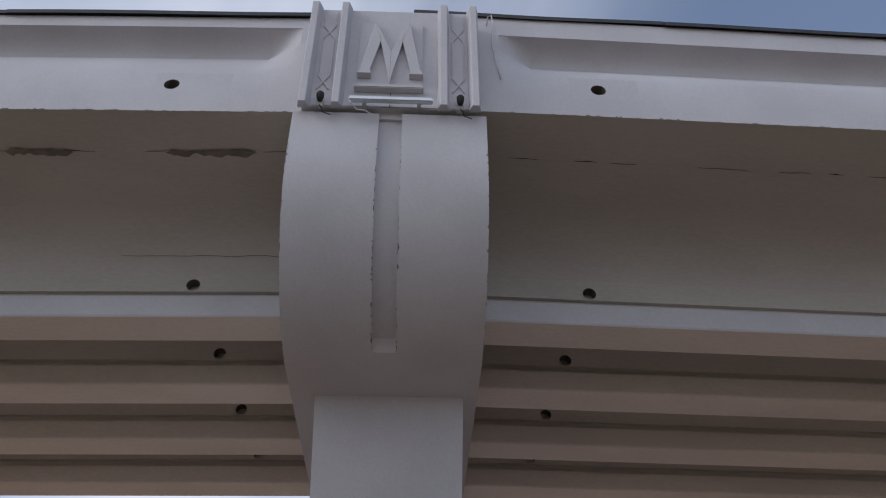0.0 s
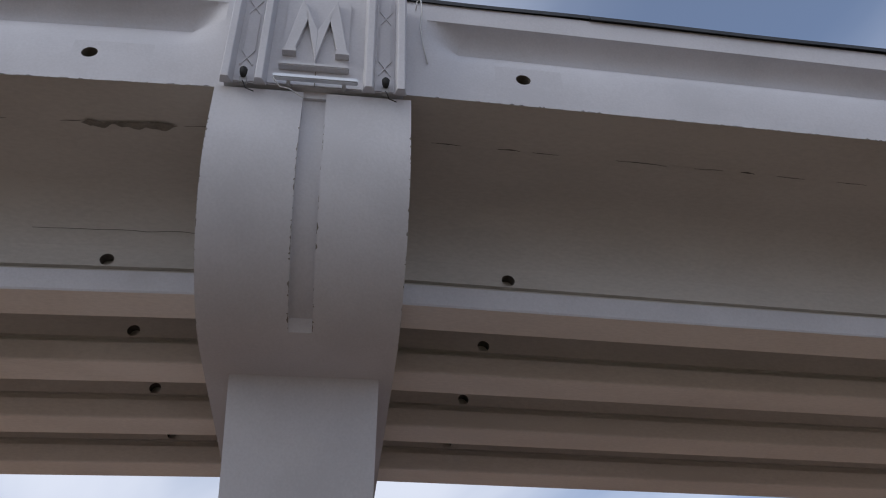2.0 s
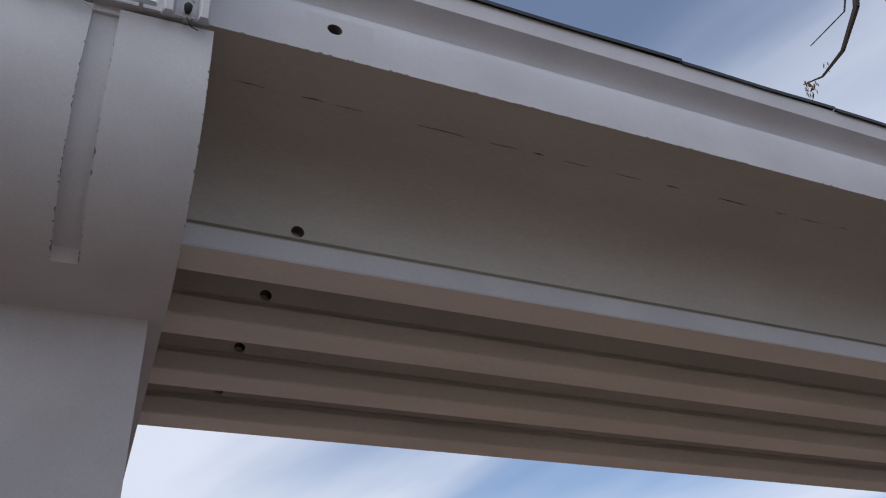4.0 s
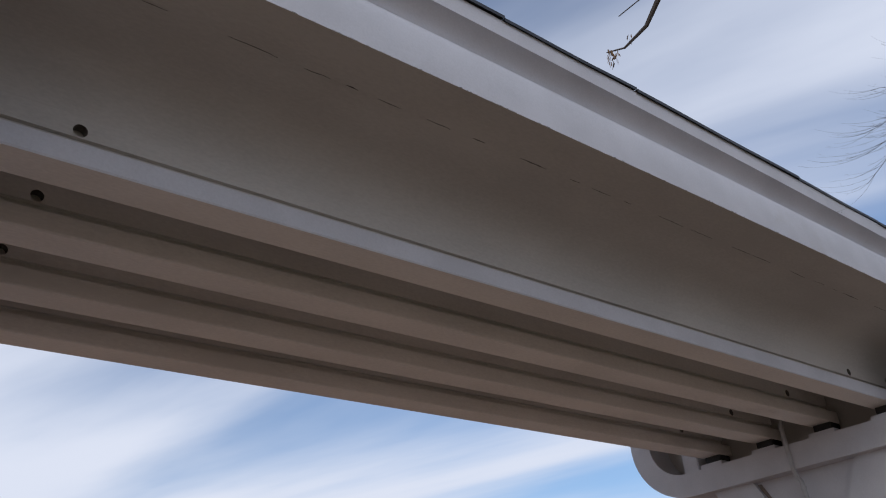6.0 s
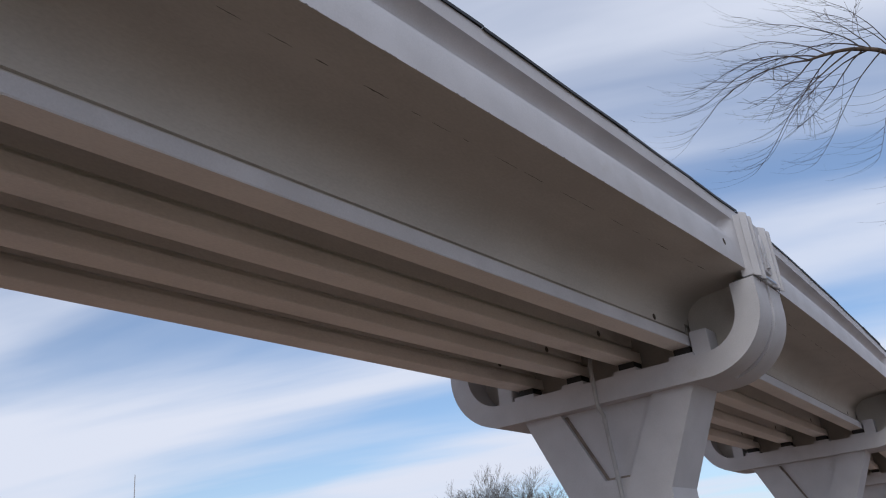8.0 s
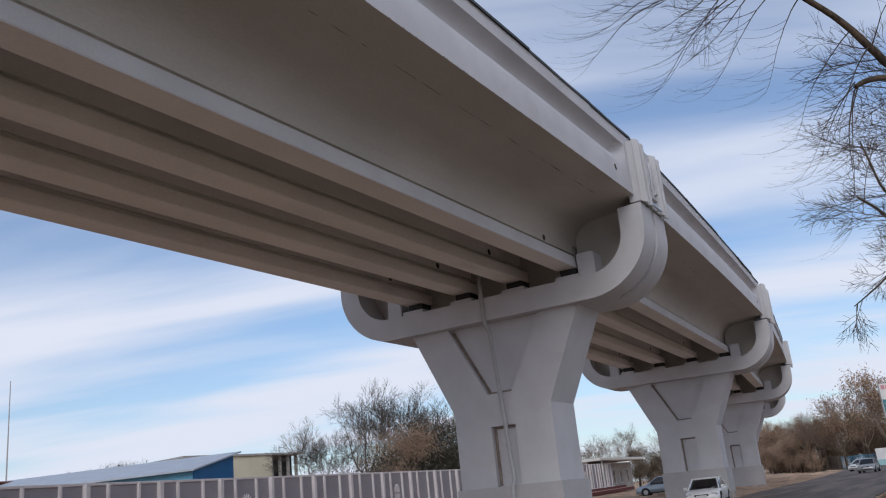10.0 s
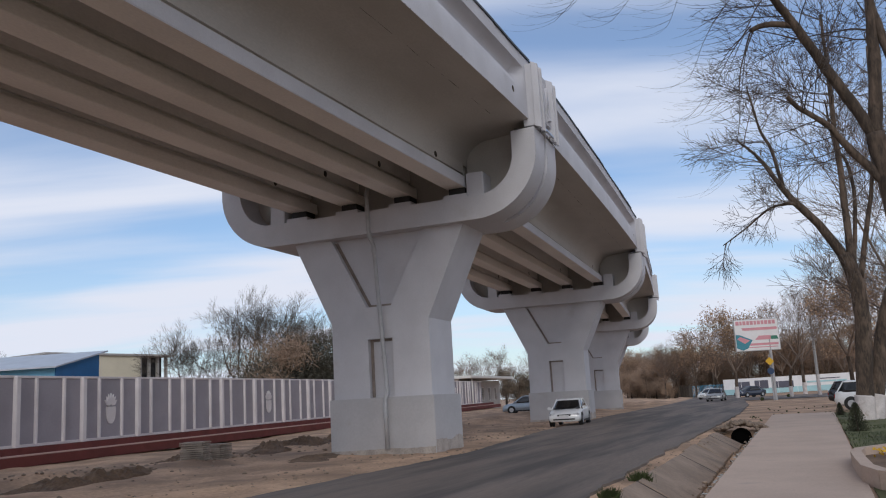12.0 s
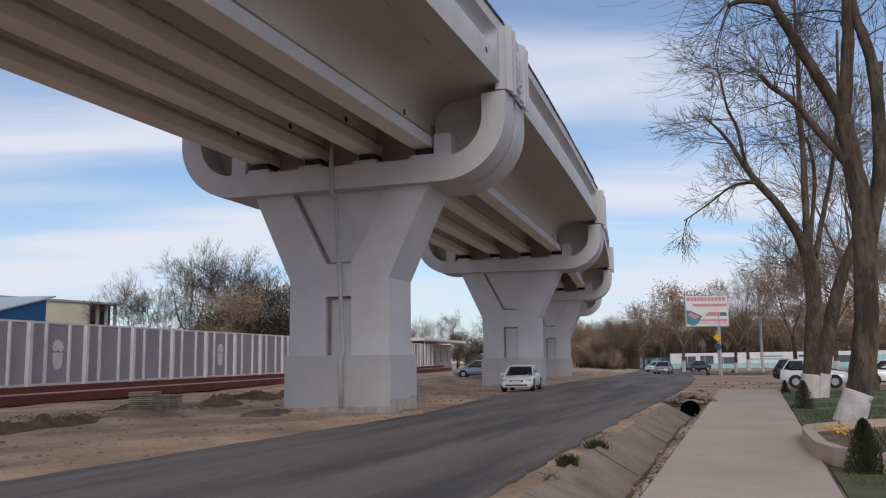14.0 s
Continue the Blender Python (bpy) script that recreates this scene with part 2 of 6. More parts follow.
def thing(name, m, label, category, group="", kind=""):
    ob = new(name)
    ob.empty_display_size = 0.3
    ob.matrix_basis = m
    return tagged(ob, label, category, group, kind)


def solid(name, bm, mat, label, category, group="", kind="", m=Matrix(), smooth=False):
    ob = new(name, bm if isinstance(bm, bpy.types.Mesh) else finish(name, bm, mat, smooth))
    ob.matrix_basis = m
    return tagged(ob, label, category, group, kind)


def box(bm, x0, x1, y0, y1, z0, z1, bevel=0.0):
    made = bmesh.ops.create_cube(bm, size=1.0)["verts"]
    for v in made:
        v.co = Vector(((x0 + x1) / 2 + v.co.x * (x1 - x0), (y0 + y1) / 2 + v.co.y * (y1 - y0), (z0 + z1) / 2 + v.co.z * (z1 - z0)))
    if bevel:
        edges = list({e for v in made for e in v.link_edges})
        bmesh.ops.bevel(bm, geom=edges, offset=bevel, segments=2, affect="EDGES", clamp_overlap=True)
    return made


def boxed(*sizes, bevel=0.0):
    bm = bmesh.new()
    box(bm, *sizes, bevel=bevel)
    return bm


def prism(points, place, near, far):
    """A solid from a flat outline: place(a, b, depth) gives the corner's position."""
    bm = bmesh.new()
    add_prism(bm, points, place, near, far)
    return bm


def add_prism(bm, points, place, near, far):
    a = [bm.verts.new(place(p, q, near)) for p, q in points]
    b = [bm.verts.new(place(p, q, far)) for p, q in points]
    bm.faces.new(a)
    bm.faces.new(b[::-1])
    for i in range(len(points)):
        j = (i + 1) % len(points)
        bm.faces.new((a[i], a[j], b[j], b[i]))


def tube(bm, points, radii, sides=8, cap=True):
    """A tapered round limb along points."""
    rings = []
    points = [Vector(p) for p in points]
    side = None
    for i, p in enumerate(points):
        way = (points[min(i + 1, len(points) - 1)] - points[max(i - 1, 0)]).normalized()
        if side is None:
            side = way.orthogonal().normalized()
        side = (side - way * side.dot(way)).normalized()
        up = way.cross(side)
        r = radii[i] if isinstance(radii, (list, tuple)) else radii
        rings.append([bm.verts.new(p + r * (math.cos(2 * math.pi * k / sides) * side + math.sin(2 * math.pi * k / sides) * up)) for k in range(sides)])
    for a, b in zip(rings, rings[1:]):
        for k in range(sides):
            bm.faces.new((a[k], a[(k + 1) % sides], b[(k + 1) % sides], b[k]))
    if cap:
        bm.faces.new(rings[0][::-1])
        bm.faces.new(rings[-1])


def tubed(points, radii, sides=8):
    bm = bmesh.new()
    tube(bm, points, radii, sides)
    return bm


def holed_face(bm, corners, holes, depth, sides=20):
    """A flat quad with round holes through it and a pipe wall behind each; holes: (a, b, radius) along the quad's first and last edges."""
    o, u, v = Vector(corners[0]), Vector(corners[1]) - Vector(corners[0]), Vector(corners[3]) - Vector(corners[0])
    ul, vl = u.length, v.length
    u, v = u / ul, v / vl
    inward = v.cross(u) * depth
    outer = [bm.verts.new(Vector(c)) for c in corners]
    edges = [bm.edges.new((outer[i], outer[(i + 1) % 4])) for i in range(4)]
    for a, b, r in holes:
        c = o + a * u + b * v
        ring = [bm.verts.new(c + r * (math.cos(2 * math.pi * k / sides) * u + math.sin(2 * math.pi * k / sides) * v)) for k in range(sides)]
        deep = [bm.verts.new(w.co + inward) for w in ring]
        edges += [bm.edges.new((ring[k], ring[(k + 1) % sides])) for k in range(sides)]
        for k in range(sides):
            bm.faces.new((ring[k], ring[(k + 1) % sides], deep[(k + 1) % sides], deep[k]))
    bmesh.ops.triangle_fill(bm, use_beauty=True, use_dissolve=False, edges=edges)

# ---- viaduct ----
BEND, SPAN, MID_Y = 4.0, 28.52, 3.03
EDGE, GIRDERS = 6.05, (-3.24, -1.15, 0.96, 3.03)
centres = [Vector((-0.686, MID_Y, 0))]
for k in range(6):
    a = radians(BEND * k)
    centres.append(centres[-1] + SPAN * Vector((math.cos(a), math.sin(a), 0)))
centres.insert(0, centres[0] - SPAN * Vector((math.cos(radians(-BEND)), math.sin(radians(-BEND)), 0)))


def span_pose(k):
    c = centres[k]
    return pose(c.x, c.y, 0, 0, 0, BEND * (k - 1))


def pier_pose(k):
    c = centres[k]
    return pose(c.x, c.y, 0, 0, 0, BEND * (k - 1.5))


def shade_holes(me, index, spots):
    """Darkens drilled holes' walls to paint their shade; spots: (x, z) of their middles."""
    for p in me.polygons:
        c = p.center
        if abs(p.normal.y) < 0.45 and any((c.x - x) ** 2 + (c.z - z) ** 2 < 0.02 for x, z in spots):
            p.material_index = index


def deck_section(depth, edge, lip):
    """Half of the deck's outline from the outer girder's web out to the parapet: (v, z); depth: how far the recess is scooped out."""
    cove = [(-3.333 - 0.95 * (1 - math.cos(a)) , 9.78 + 0.86 * math.sin(a)) for a in [radians(90 * i / 8) for i in range(9)]]
    arch = [(0.37 * depth * math.cos(a), lip - 0.33 + 0.33 * math.sin(a)) for a in [radians(10 * i) for i in range(10)]]
    face = [(0, 10.78), (0, 11.15), (0.03 * depth, 11.64), (0.13 * depth, 11.9), (0.28 * depth, lip - 0.46)] + arch + [(0, 12.97)]
    return [(-3.12, 10.45), (-3.12, 9.78)] + cove + [(-4.93, 10.70)] + [(-edge + d, z) for d, z in face] + [(-5.5, 12.97), (-5.45, 11.75)]


def scoop(x):
    """The recess fades out near each end of a span."""
    near = min(x, SPAN - x)
    return max(0.0, min(1.0, (near - 1.33) / 0.55))


def build_span(k, first_holes, last_holes, edge=EDGE):
    span = thing("bridge_span", span_pose(k), "long white-painted concrete viaduct span with recessed edge beam", "bridge span", "viaduct spans")
    ends = [0.02, 1.2, 1.33, 1.5, 1.7, 1.88, 2.0, 2.24]
    stations = ends + [2.36, 3.4] + [3.4 + (SPAN - 6.8) * i / 14 for i in range(1, 14)] + [SPAN - 3.4, SPAN - 2.26 if last_holes[0] > 2.45 else SPAN - 2.2] + [SPAN - e for e in ends[-2::-1]]
    bm = bmesh.new()
    rows = []
    for x in stations:
        half = deck_section(scoop(x), edge + 0.4 * x * (SPAN - x) / SPAN**2, 12.72 if k == 0 else 12.54)
        loop = half + [(-v, z) for v, z in half[::-1]]
        rows.append([bm.verts.new((x, v, z)) for v, z in loop])
    n = len(rows[0])
    strip = 13
    for i, (a, b) in enumerate(zip(rows, rows[1:])):
        x0, x1 = stations[i], stations[i + 1]
        for j in range(n):
            q = (j + 1) % n
            hole = [h for h in (first_holes[0], SPAN - last_holes[0]) if x0 < h - 0.14 and h + 0.14 < x1]
            if j == strip and hole:
                continue
            bm.faces.new((a[j], a[q], b[q], b[j]))
        for h in [h for h in (first_holes[0], SPAN - last_holes[0]) if x0 < h - 0.14 and h + 0.14 < x1]:
            holed_face(bm, (a[strip].co, b[strip].co, b[strip + 1].co, a[strip + 1].co), [(h - x0, 0.22, 0.115)], 0.5)
    bm.faces.new(rows[0])
    bm.faces.new(rows[-1][::-1])
    deck = part("deck", bm, PAINT, span, "", True)
    deck.data.set_sharp_from_angle(angle=radians(24))
    # soffit toned for shade, lifted between girders; paint on the edge beam and parapet
    deck.data.materials.append(SHADEGREY)
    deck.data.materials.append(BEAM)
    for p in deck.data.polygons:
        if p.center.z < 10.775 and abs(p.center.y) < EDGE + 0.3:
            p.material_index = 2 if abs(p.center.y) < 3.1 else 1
    deck.data.materials.append(HOLESHADE)
    shade_holes(deck.data, 3, [(h, 11.37) for h in (first_holes[0], SPAN - last_holes[0])])
    # edge flashing: dark sheets lapped over one another, each a little uneven
    rng = random.Random(k)
    x = 0.0
    while x < SPAN - 0.1:
        x1 = min(SPAN, x + rng.uniform(3.5, 7.5))
        lift0, lift1 = rng.uniform(0.0, 0.02), rng.uniform(0.01, 0.05)
        out = rng.uniform(0.03, 0.07)
        sheet = bmesh.new()
        m = 9
        tops = []
        for i in range(m):
            f = i / (m - 1)
            xx, zz = x + (x1 - x) * f, 12.975 + lift0 + (lift1 - lift0) * f + 0.012 * math.sin(7 * f + k)
            tops.append([sheet.verts.new((xx, y, zz + dz)) for y, dz in ((-edge - 0.4 * xx * (SPAN - xx) / SPAN**2 - out, -0.05), (-edge - 0.4 * xx * (SPAN - xx) / SPAN**2 - out, 0.035), (-5.4, 0.035), (-5.4, 0.0), (-edge - 0.4 * xx * (SPAN - xx) / SPAN**2 - out + 0.012, 0.0))])
        for p, q in zip(tops, tops[1:]):
            for j in range(5):
                sheet.faces.new((p[j], p[(j + 1) % 5], q[(j + 1) % 5], q[j]))
        sheet.faces.new(tops[0])
        sheet.faces.new(tops[-1][::-1])
        part("flashing", sheet, BITUMEN, span, "thin black roofing sheet on the parapet")
        x = x1
    for g in GIRDERS:
        bm = bmesh.new()
        x0, x1 = 0.42, SPAN - 0.42
        web = 0.1
        outline = [(-web, 9.46), (-web + 0.07, 9.45), (-web + 0.07, 9.2), (-0.345, 9.2), (-0.352, 8.85), (-0.335, 8.82), (0.335, 8.82), (0.352, 8.85), (0.345, 9.2), (web, 9.2), (web, 10.5), (-web, 10.5)]
        a = [bm.verts.new((x0, g + v, z)) for v, z in outline]
        b = [bm.verts.new((x1, g + v, z)) for v, z in outline]
        for i in range(len(a)):
            j = (i + 1) % len(a)
            if i != len(a) - 1:
                bm.faces.new((a[i], a[j], b[j], b[i]))
        bm.faces.new(a)
        bm.faces.new(b[::-1])
        holed_face(bm, (a[0].co, b[0].co, b[-1].co, a[-1].co), [(first_holes[1] - x0, 0.13, 0.11), (SPAN - last_holes[1] - x0, 0.13, 0.11)], 0.18)
        beam = part("girder", bm, BEAM, span)
        beam.data.materials.append(PAINT)
        beam.data.materials.append(SHADEGREY)
        # outer web repeats the soffit's shade tone; the flange face keeps the paint
        if g == GIRDERS[0]:
            for p in beam.data.polygons:
                if p.center.y < g - 0.33:
                    p.material_index = 1
                elif p.center.z > 9.3:
                    p.material_index = 2
        beam.data.materials.append(HOLESHADE)
        shade_holes(beam.data, 3, [(h, 9.59) for h in (first_holes[1], SPAN - last_holes[1])])
    return span


def cap_loop(groove):
    """The U of a pier cap across the track: (v, z); groove: depth of the slot down its front."""
    r = [2.25 - groove * (1 if i < 17 else 0) for i in range(21)]
    right = [(-6.22 + groove, 10.46)] + [(-3.97 - q * math.cos(a), 9.75 - 0.965 * q * math.sin(a)) for q, a in zip(r, [radians(90 * i / 20) for i in range(21)])]
    inner = [(-5.4, 10.42)] + [(-4.1 - 1.3 * math.cos(a), 9.7 - 1.3 * math.sin(a)) for a in [radians(90 * i / 12) for i in range(13)]]
    return right + [(-v, z) for v, z in right[::-1]] + [(-v, z) for v, z in inner] + inner[::-1]


def across(v, z, u):
    return (u, v, z)


def build_pier(k, pipe=False):
    pier = thing("bridge_pier", pier_pose(k), "white-painted concrete pier with flared column and U-shaped cap", "bridge pier", "viaduct piers")
    bm = bmesh.new()
    slots = ((-1.42, -0.22, 0.0), (-0.22, 0.1, 0.1), (0.1, 1.275 if k < 2 else 1.36, 0.0))
    for u0, u1, r in slots:
        add_prism(bm, cap_loop(r), across, u0, u1)
    bmesh.ops.remove_doubles(bm, verts=bm.verts, dist=0.0005)
    cap = part("cap", bm, PAINT, pier, "", True)
    cap.data.set_sharp_from_angle(angle=radians(24))
    # open joint between the cap and the panel above it, and chipped arrises
    for w in (-1, 1):
        part("joint", boxed(-1.3, 1.24, *sorted((w * 5.5, w * 6.15)), 10.44, 10.5), WETJOINT, pier, "dark open joint above the cap")
    r2 = random.Random(k + 7)
    chips = bmesh.new()
    for i in range(110):
        a = radians(r2.uniform(-2, 78))
        edge, inward = r2.choice(((-1.42, 1), (1.275 if k < 2 else 1.36, -1), (-0.22, -1), (0.1, 1)))
        size, tall = 0.006 + 0.022 * r2.random() ** 3, 0.01 + 0.05 * r2.random() ** 2
        spot = []
        for f, g2 in ((0, -1), (0.5, -0.6), (1, 0.1), (0.6, 0.7), (0, 1)):
            b = a + g2 * tall / 2.25
            spot.append(chips.verts.new((edge + inward * (f * size + 0.0), -3.97 - 2.253 * math.cos(b), 9.75 - 0.965 * 2.253 * math.sin(b))))
        chips.faces.new(spot)
    tagged(part("edge_chips", chips, PATCH, pier, "small chips along the cap's edges"), kind="stuff")
    lift = -0.06
    column = bmesh.new()
    body = [(-1.87, 1.8), (-1.87, 4.46), (-3.34, 7.6), (3.34, 7.6), (1.87, 4.46), (1.87, 1.8)]
    add_prism(column, [(v + lift, z) for v, z in body], across, -0.85, 0.85)
    for s in (-1, 1):
        for w in (-1, 1):
            face = [(1.87, 1.8), (1.87, 4.46), (3.34, 7.6), (1.84, 7.6), (1.79, 7.53), (0.47, 5.01), (0.0, 5.01), (0.0, 3.88), (0.47, 3.88), (0.47, 1.8)]
            add_prism(column, [(w * v + lift, z) for v, z in face], across, 0.85 * s, 1.07 * s)
    bmesh.ops.remove_doubles(column, verts=column.verts, dist=0.0005)
    part("column", column, PAINT, pier)
    # brown bands along the grooves of the recessed panels
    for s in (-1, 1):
        bands = [[(1.77, 7.5), (0.47, 5.03), (0.39, 5.1), (1.64, 7.5)], [(-0.45, 5.01), (0.45, 5.01), (0.42, 5.1), (-0.4, 5.1)], [(0.465, 1.87), (0.465, 3.87), (0.36, 3.87), (0.36, 1.87)], [(-0.465, 3.87), (0.36, 3.87), (0.36, 3.79), (-0.465, 3.79)]]
        for k2, outline2 in enumerate(bands):
            part("groove_silt", prism([(v + lift, z) for v, z in outline2], across, 0.85 * s, (0.875 + 0.003 * k2) * s), GROOVEBROWN, pier, "brown bands in the panel groove")
    foot = bmesh.new()
    box(foot, -1.28, 1.3, -2.0 + lift, 1.95 + lift, -0.3, 1.85, bevel=0.02)
    plinth = part("plinth", foot, PLINTH, pier, "grey-painted plinth with mud stains")
    # mud splashed up the plinth, with a ragged upper edge
    if k > 1:
        r2 = random.Random(k + 50)
        for face in range(2):
            n = 60
            top = [(-1.0 + 2.0 * i / n, 0.06 + (0.5 if face else 0.1) * (0.6 + 0.25 * noise.noise((i * 0.05, k, face * 5.0)) + 0.07 * noise.noise((i * 0.3, k, 3.0))) * (1.0 if face else 1.5 - 1.2 * i / n) + 0.02 * r2.random()) for i in range(n + 1)]
            outline = [(-1.0, -0.2)] + top + [(1.0, -0.2)]
            if face:
                sheet = prism(outline, lambda a, b, d: (a * 1.255, -2.0 + lift - d, b), 0.0, 0.005)
            else:
                sheet = prism(outline, lambda a, b, d: (-1.28 - d, a * 1.975 + lift, b), 0.0, 0.005)
            part("mud_stain", sheet, MUD, plinth, "dried brown mud at the foot")
    for w in (-1, 1):
        part("end_wall", boxed(-0.22, 0.22, *sorted((w * 3.37, w * 5.45)), 8.35, 10.74), SHADEGREY, pier)
        for s in (-1, 1):
            part("stop_block", boxed(*sorted((s * 0.3, s * 1.17)), *sorted((w * 3.62, w * 4.24)), 8.3, 9.28, bevel=0.03), PAINT, pier)
    part("diaphragm", boxed(-0.25, 0.25, -3.27, 3.27, 8.3, 10.5), SHADEGREY, pier, "grey diaphragm between the girders")
    for g in GIRDERS:
        for s in (-1, 1):
            part("bearing_seat", boxed(*sorted((s * 0.35, s * 1.3)), g - 0.44, g + 0.44, 8.3, 8.56, bevel=0.015), PAINT, pier)
            part("bearing", boxed(*sorted((s * 0.45, s * 1.1)), g - 0.3, g + 0.3, 8.56, 8.82, bevel=0.01), DARK, pier, "black rubber bearing")
    if pipe:
        run = [(-0.6, 0.05, 9.6), (-1.3, 0.05, 9.3), (-1.46, 0.05, 9.0), (-1.46, 0.04, 7.75), (-1.4, 0.03, 7.45), (-1.17, 0.0, 7.2), (-1.17, -0.3, 2.1), (-1.22, -0.3, 1.95), (-1.38, -0.3, 1.8), (-1.38, -0.32, 0.12)]
        part("drain_pipe", tubed(run, 0.075, 12), STEEL, pier, "grey-painted drain pipe down the column", True)
        for z, u in ((7.0, -1.17), (5.0, -1.17), (3.2, -1.17), (1.2, -1.38)):
            part("pipe_collar", tubed([(u, -0.3 + (z - 2.1) / 5.1 * 0.3 if z > 2 else -0.31, z - 0.05), (u, -0.3 + (z - 2.1) / 5.1 * 0.3 if z > 2 else -0.31, z + 0.05)], 0.095, 12), STEEL, pier)
    return pier


def front(u, z, d):
    """A place on the emblem's face: d metres proud of the edge beam."""
    return (u, -EDGE - d, z)


def build_emblem(k):
    plate = thing("emblem_panel", pier_pose(k) @ pose(-0.075, 0, 0.04), "white relief panel with ribs and a raised letter shape", "relief panel", "viaduct emblems")
    back = bmesh.new()
    box(back, -1.24, 1.24, -EDGE - 0.22, -EDGE + 0.2, 10.49, 12.68, bevel=0.015)
    part("backing", back, PAINT, plate)
    for u in (-1.2, -0.745, 0.745, 1.19):
        foot, out = 10.36, 0.42
        rib = [(u - 0.09, 0.2), (u + 0.09, 0.2), (u + 0.05, out), (u - 0.05, out)]
        bm = bmesh.new()
        rings = []
        for z, shrink in ((foot, 1.0), (foot + 0.02, 1.0), (12.58, 1.0), (12.63, 0.97)):
            rings.append([bm.verts.new((a, -EDGE - b * shrink, z + (0.1 if b < 0.3 else 0))) for a, b in rib])
        for low, high in zip(rings, rings[1:]):
            for i in range(4):
                j = (i + 1) % 4
                bm.faces.new((low[i], low[j], high[j], high[i]))
        bm.faces.new(rings[0])
        bm.faces.new(rings[-1][::-1])
        bmesh.ops.bevel(bm, geom=bm.edges[:], offset=0.008, segments=1, affect="EDGES")
        part("rib", bm, PAINT, plate)
    part("field", boxed(-0.5, 0.44, -EDGE - 0.26, -EDGE - 0.21, 10.86, 12.33, bevel=0.006), PAINT, plate)
    # each half of the letter is ridged: its face rises to a crest along the stroke
    for s in (-1, 1):
        for stroke in ([(0.255, 12.27), (0.15, 11.84), (0.3, 11.11), (0.44, 11.11)], [(0.255, 12.27), (0.0, 11.55), (0.0, 10.9), (0.16, 11.78)]):
            outline = [(s * u - 0.02, z) for u, z in stroke]
            bm = bmesh.new()
            add_prism(bm, outline, front, 0.25, 0.35)
            bmesh.ops.bevel(bm, geom=bm.edges[:], offset=0.006, segments=1, affect="EDGES")
            part("letter_half", bm, PAINT, plate, "raised stroke of the letter shape")
        foot = [(0.29, 11.12), (0.445, 11.12), (0.47, 11.04), (0.275, 11.04)]
        part("letter_foot", prism([(s * u - 0.02, z) for u, z in foot], front, 0.25, 0.37), PAINT, plate)
    part("letter_base", boxed(-0.52, 0.46, -EDGE - 0.33, -EDGE - 0.21, 10.79, 10.86, bevel=0.012), PAINT, plate)
    seam = boxed(-0.008, 0.002, -EDGE - 0.232, -EDGE - 0.215, 10.5, 10.79)
    part("seam", seam, PATCH, plate, "dark vertical seam between the halves")
    for c in (-0.97, 0.965):
        line = bmesh.new()
        w = 0.016
        marks = [((-0.085, 12.62), (-0.085, 12.25)), ((0.085, 12.62), (0.085, 12.25)), ((-0.085, 12.25), (0.085, 11.95)), ((0.085, 12.25), (-0.085, 11.95)), ((-0.085, 11.95), (-0.085, 11.12)), ((0.085, 11.95), (0.085, 11.12)), ((-0.085, 11.12), (0.085, 10.82)), ((0.085, 11.12), (-0.085, 10.82))]
        for i, ((a0, z0), (a1, z1)) in enumerate(marks):
            way = Vector((a1 - a0, z1 - z0)).normalized()
            nx, nz = -way.y * w / 2, way.x * w / 2
            corners = [(c + a0 + nx, z0 + nz), (c + a1 + nx, z1 + nz), (c + a1 - nx, z1 - nz), (c + a0 - nx, z0 - nz)]
            add_prism(line, corners, front, 0.21, 0.236 + 0.001 * i)
        part("lattice", line, PAINT, plate, "raised diamond lattice ornament")
    # the seat below the panel closes the top of the cap's slot
    part("sill", boxed(-0.17, 0.2, -EDGE - 0.12, -EDGE + 0.2, 10.36, 10.492), PAINT, plate)
    return plate


def build_spotlight(k, u):
    lamp = thing("spotlight", pier_pose(k) @ pose(u - 0.07, -EDGE - 0.2, 10.56), "small black spotlight bracketed on the emblem panel", "spotlight", "emblem spotlights")
    part("bracket", boxed(-0.05, 0.05, -0.08, 0.0, -0.1, 0.02, bevel=0.008), STEEL, lamp)
    part("housing", tubed([(0, -0.1, -0.02), (0, -0.11, 0.04), (0, -0.125, 0.1), (0, -0.13, 0.115)], [0.03, 0.052, 0.056, 0.047], 12), DARK, lamp, "", True)
    part("lens", tubed([(0, -0.13, 0.115), (0, -0.131, 0.121)], 0.04, 12), CARGLASS, lamp)
    part("cable", tubed([(0, -0.1, -0.1), (0.03, -0.1, -0.16), (0.05, -0.06, -0.2), (0.16, -0.02, -0.21)], 0.008, 6), DARK, lamp)


def build_tube_lamp(k):
    lamp = thing("linear_floodlight", pier_pose(k) @ pose(-0.01, -EDGE - 0.18, 10.54), "slim aluminium linear floodlight under the raised letter", "floodlight", "emblem floodlights")
    part("body", boxed(-0.63, 0.53, -0.2, -0.12, -0.03, 0.05, bevel=0.012), ALU, lamp)
    for u in (-0.42, 0.34):
        part("clip", boxed(u - 0.025, u + 0.025, -0.13, 0.0, -0.05, 0.02, bevel=0.005), STEEL, lamp)
    part("cable", tubed([(-0.63, -0.16, 0.0), (-0.6, -0.2, -0.1), (-0.52, -0.14, -0.17), (-0.4, -0.12, -0.17), (-0.2, -0.03, -0.24)], 0.01, 6), WIRE, lamp)


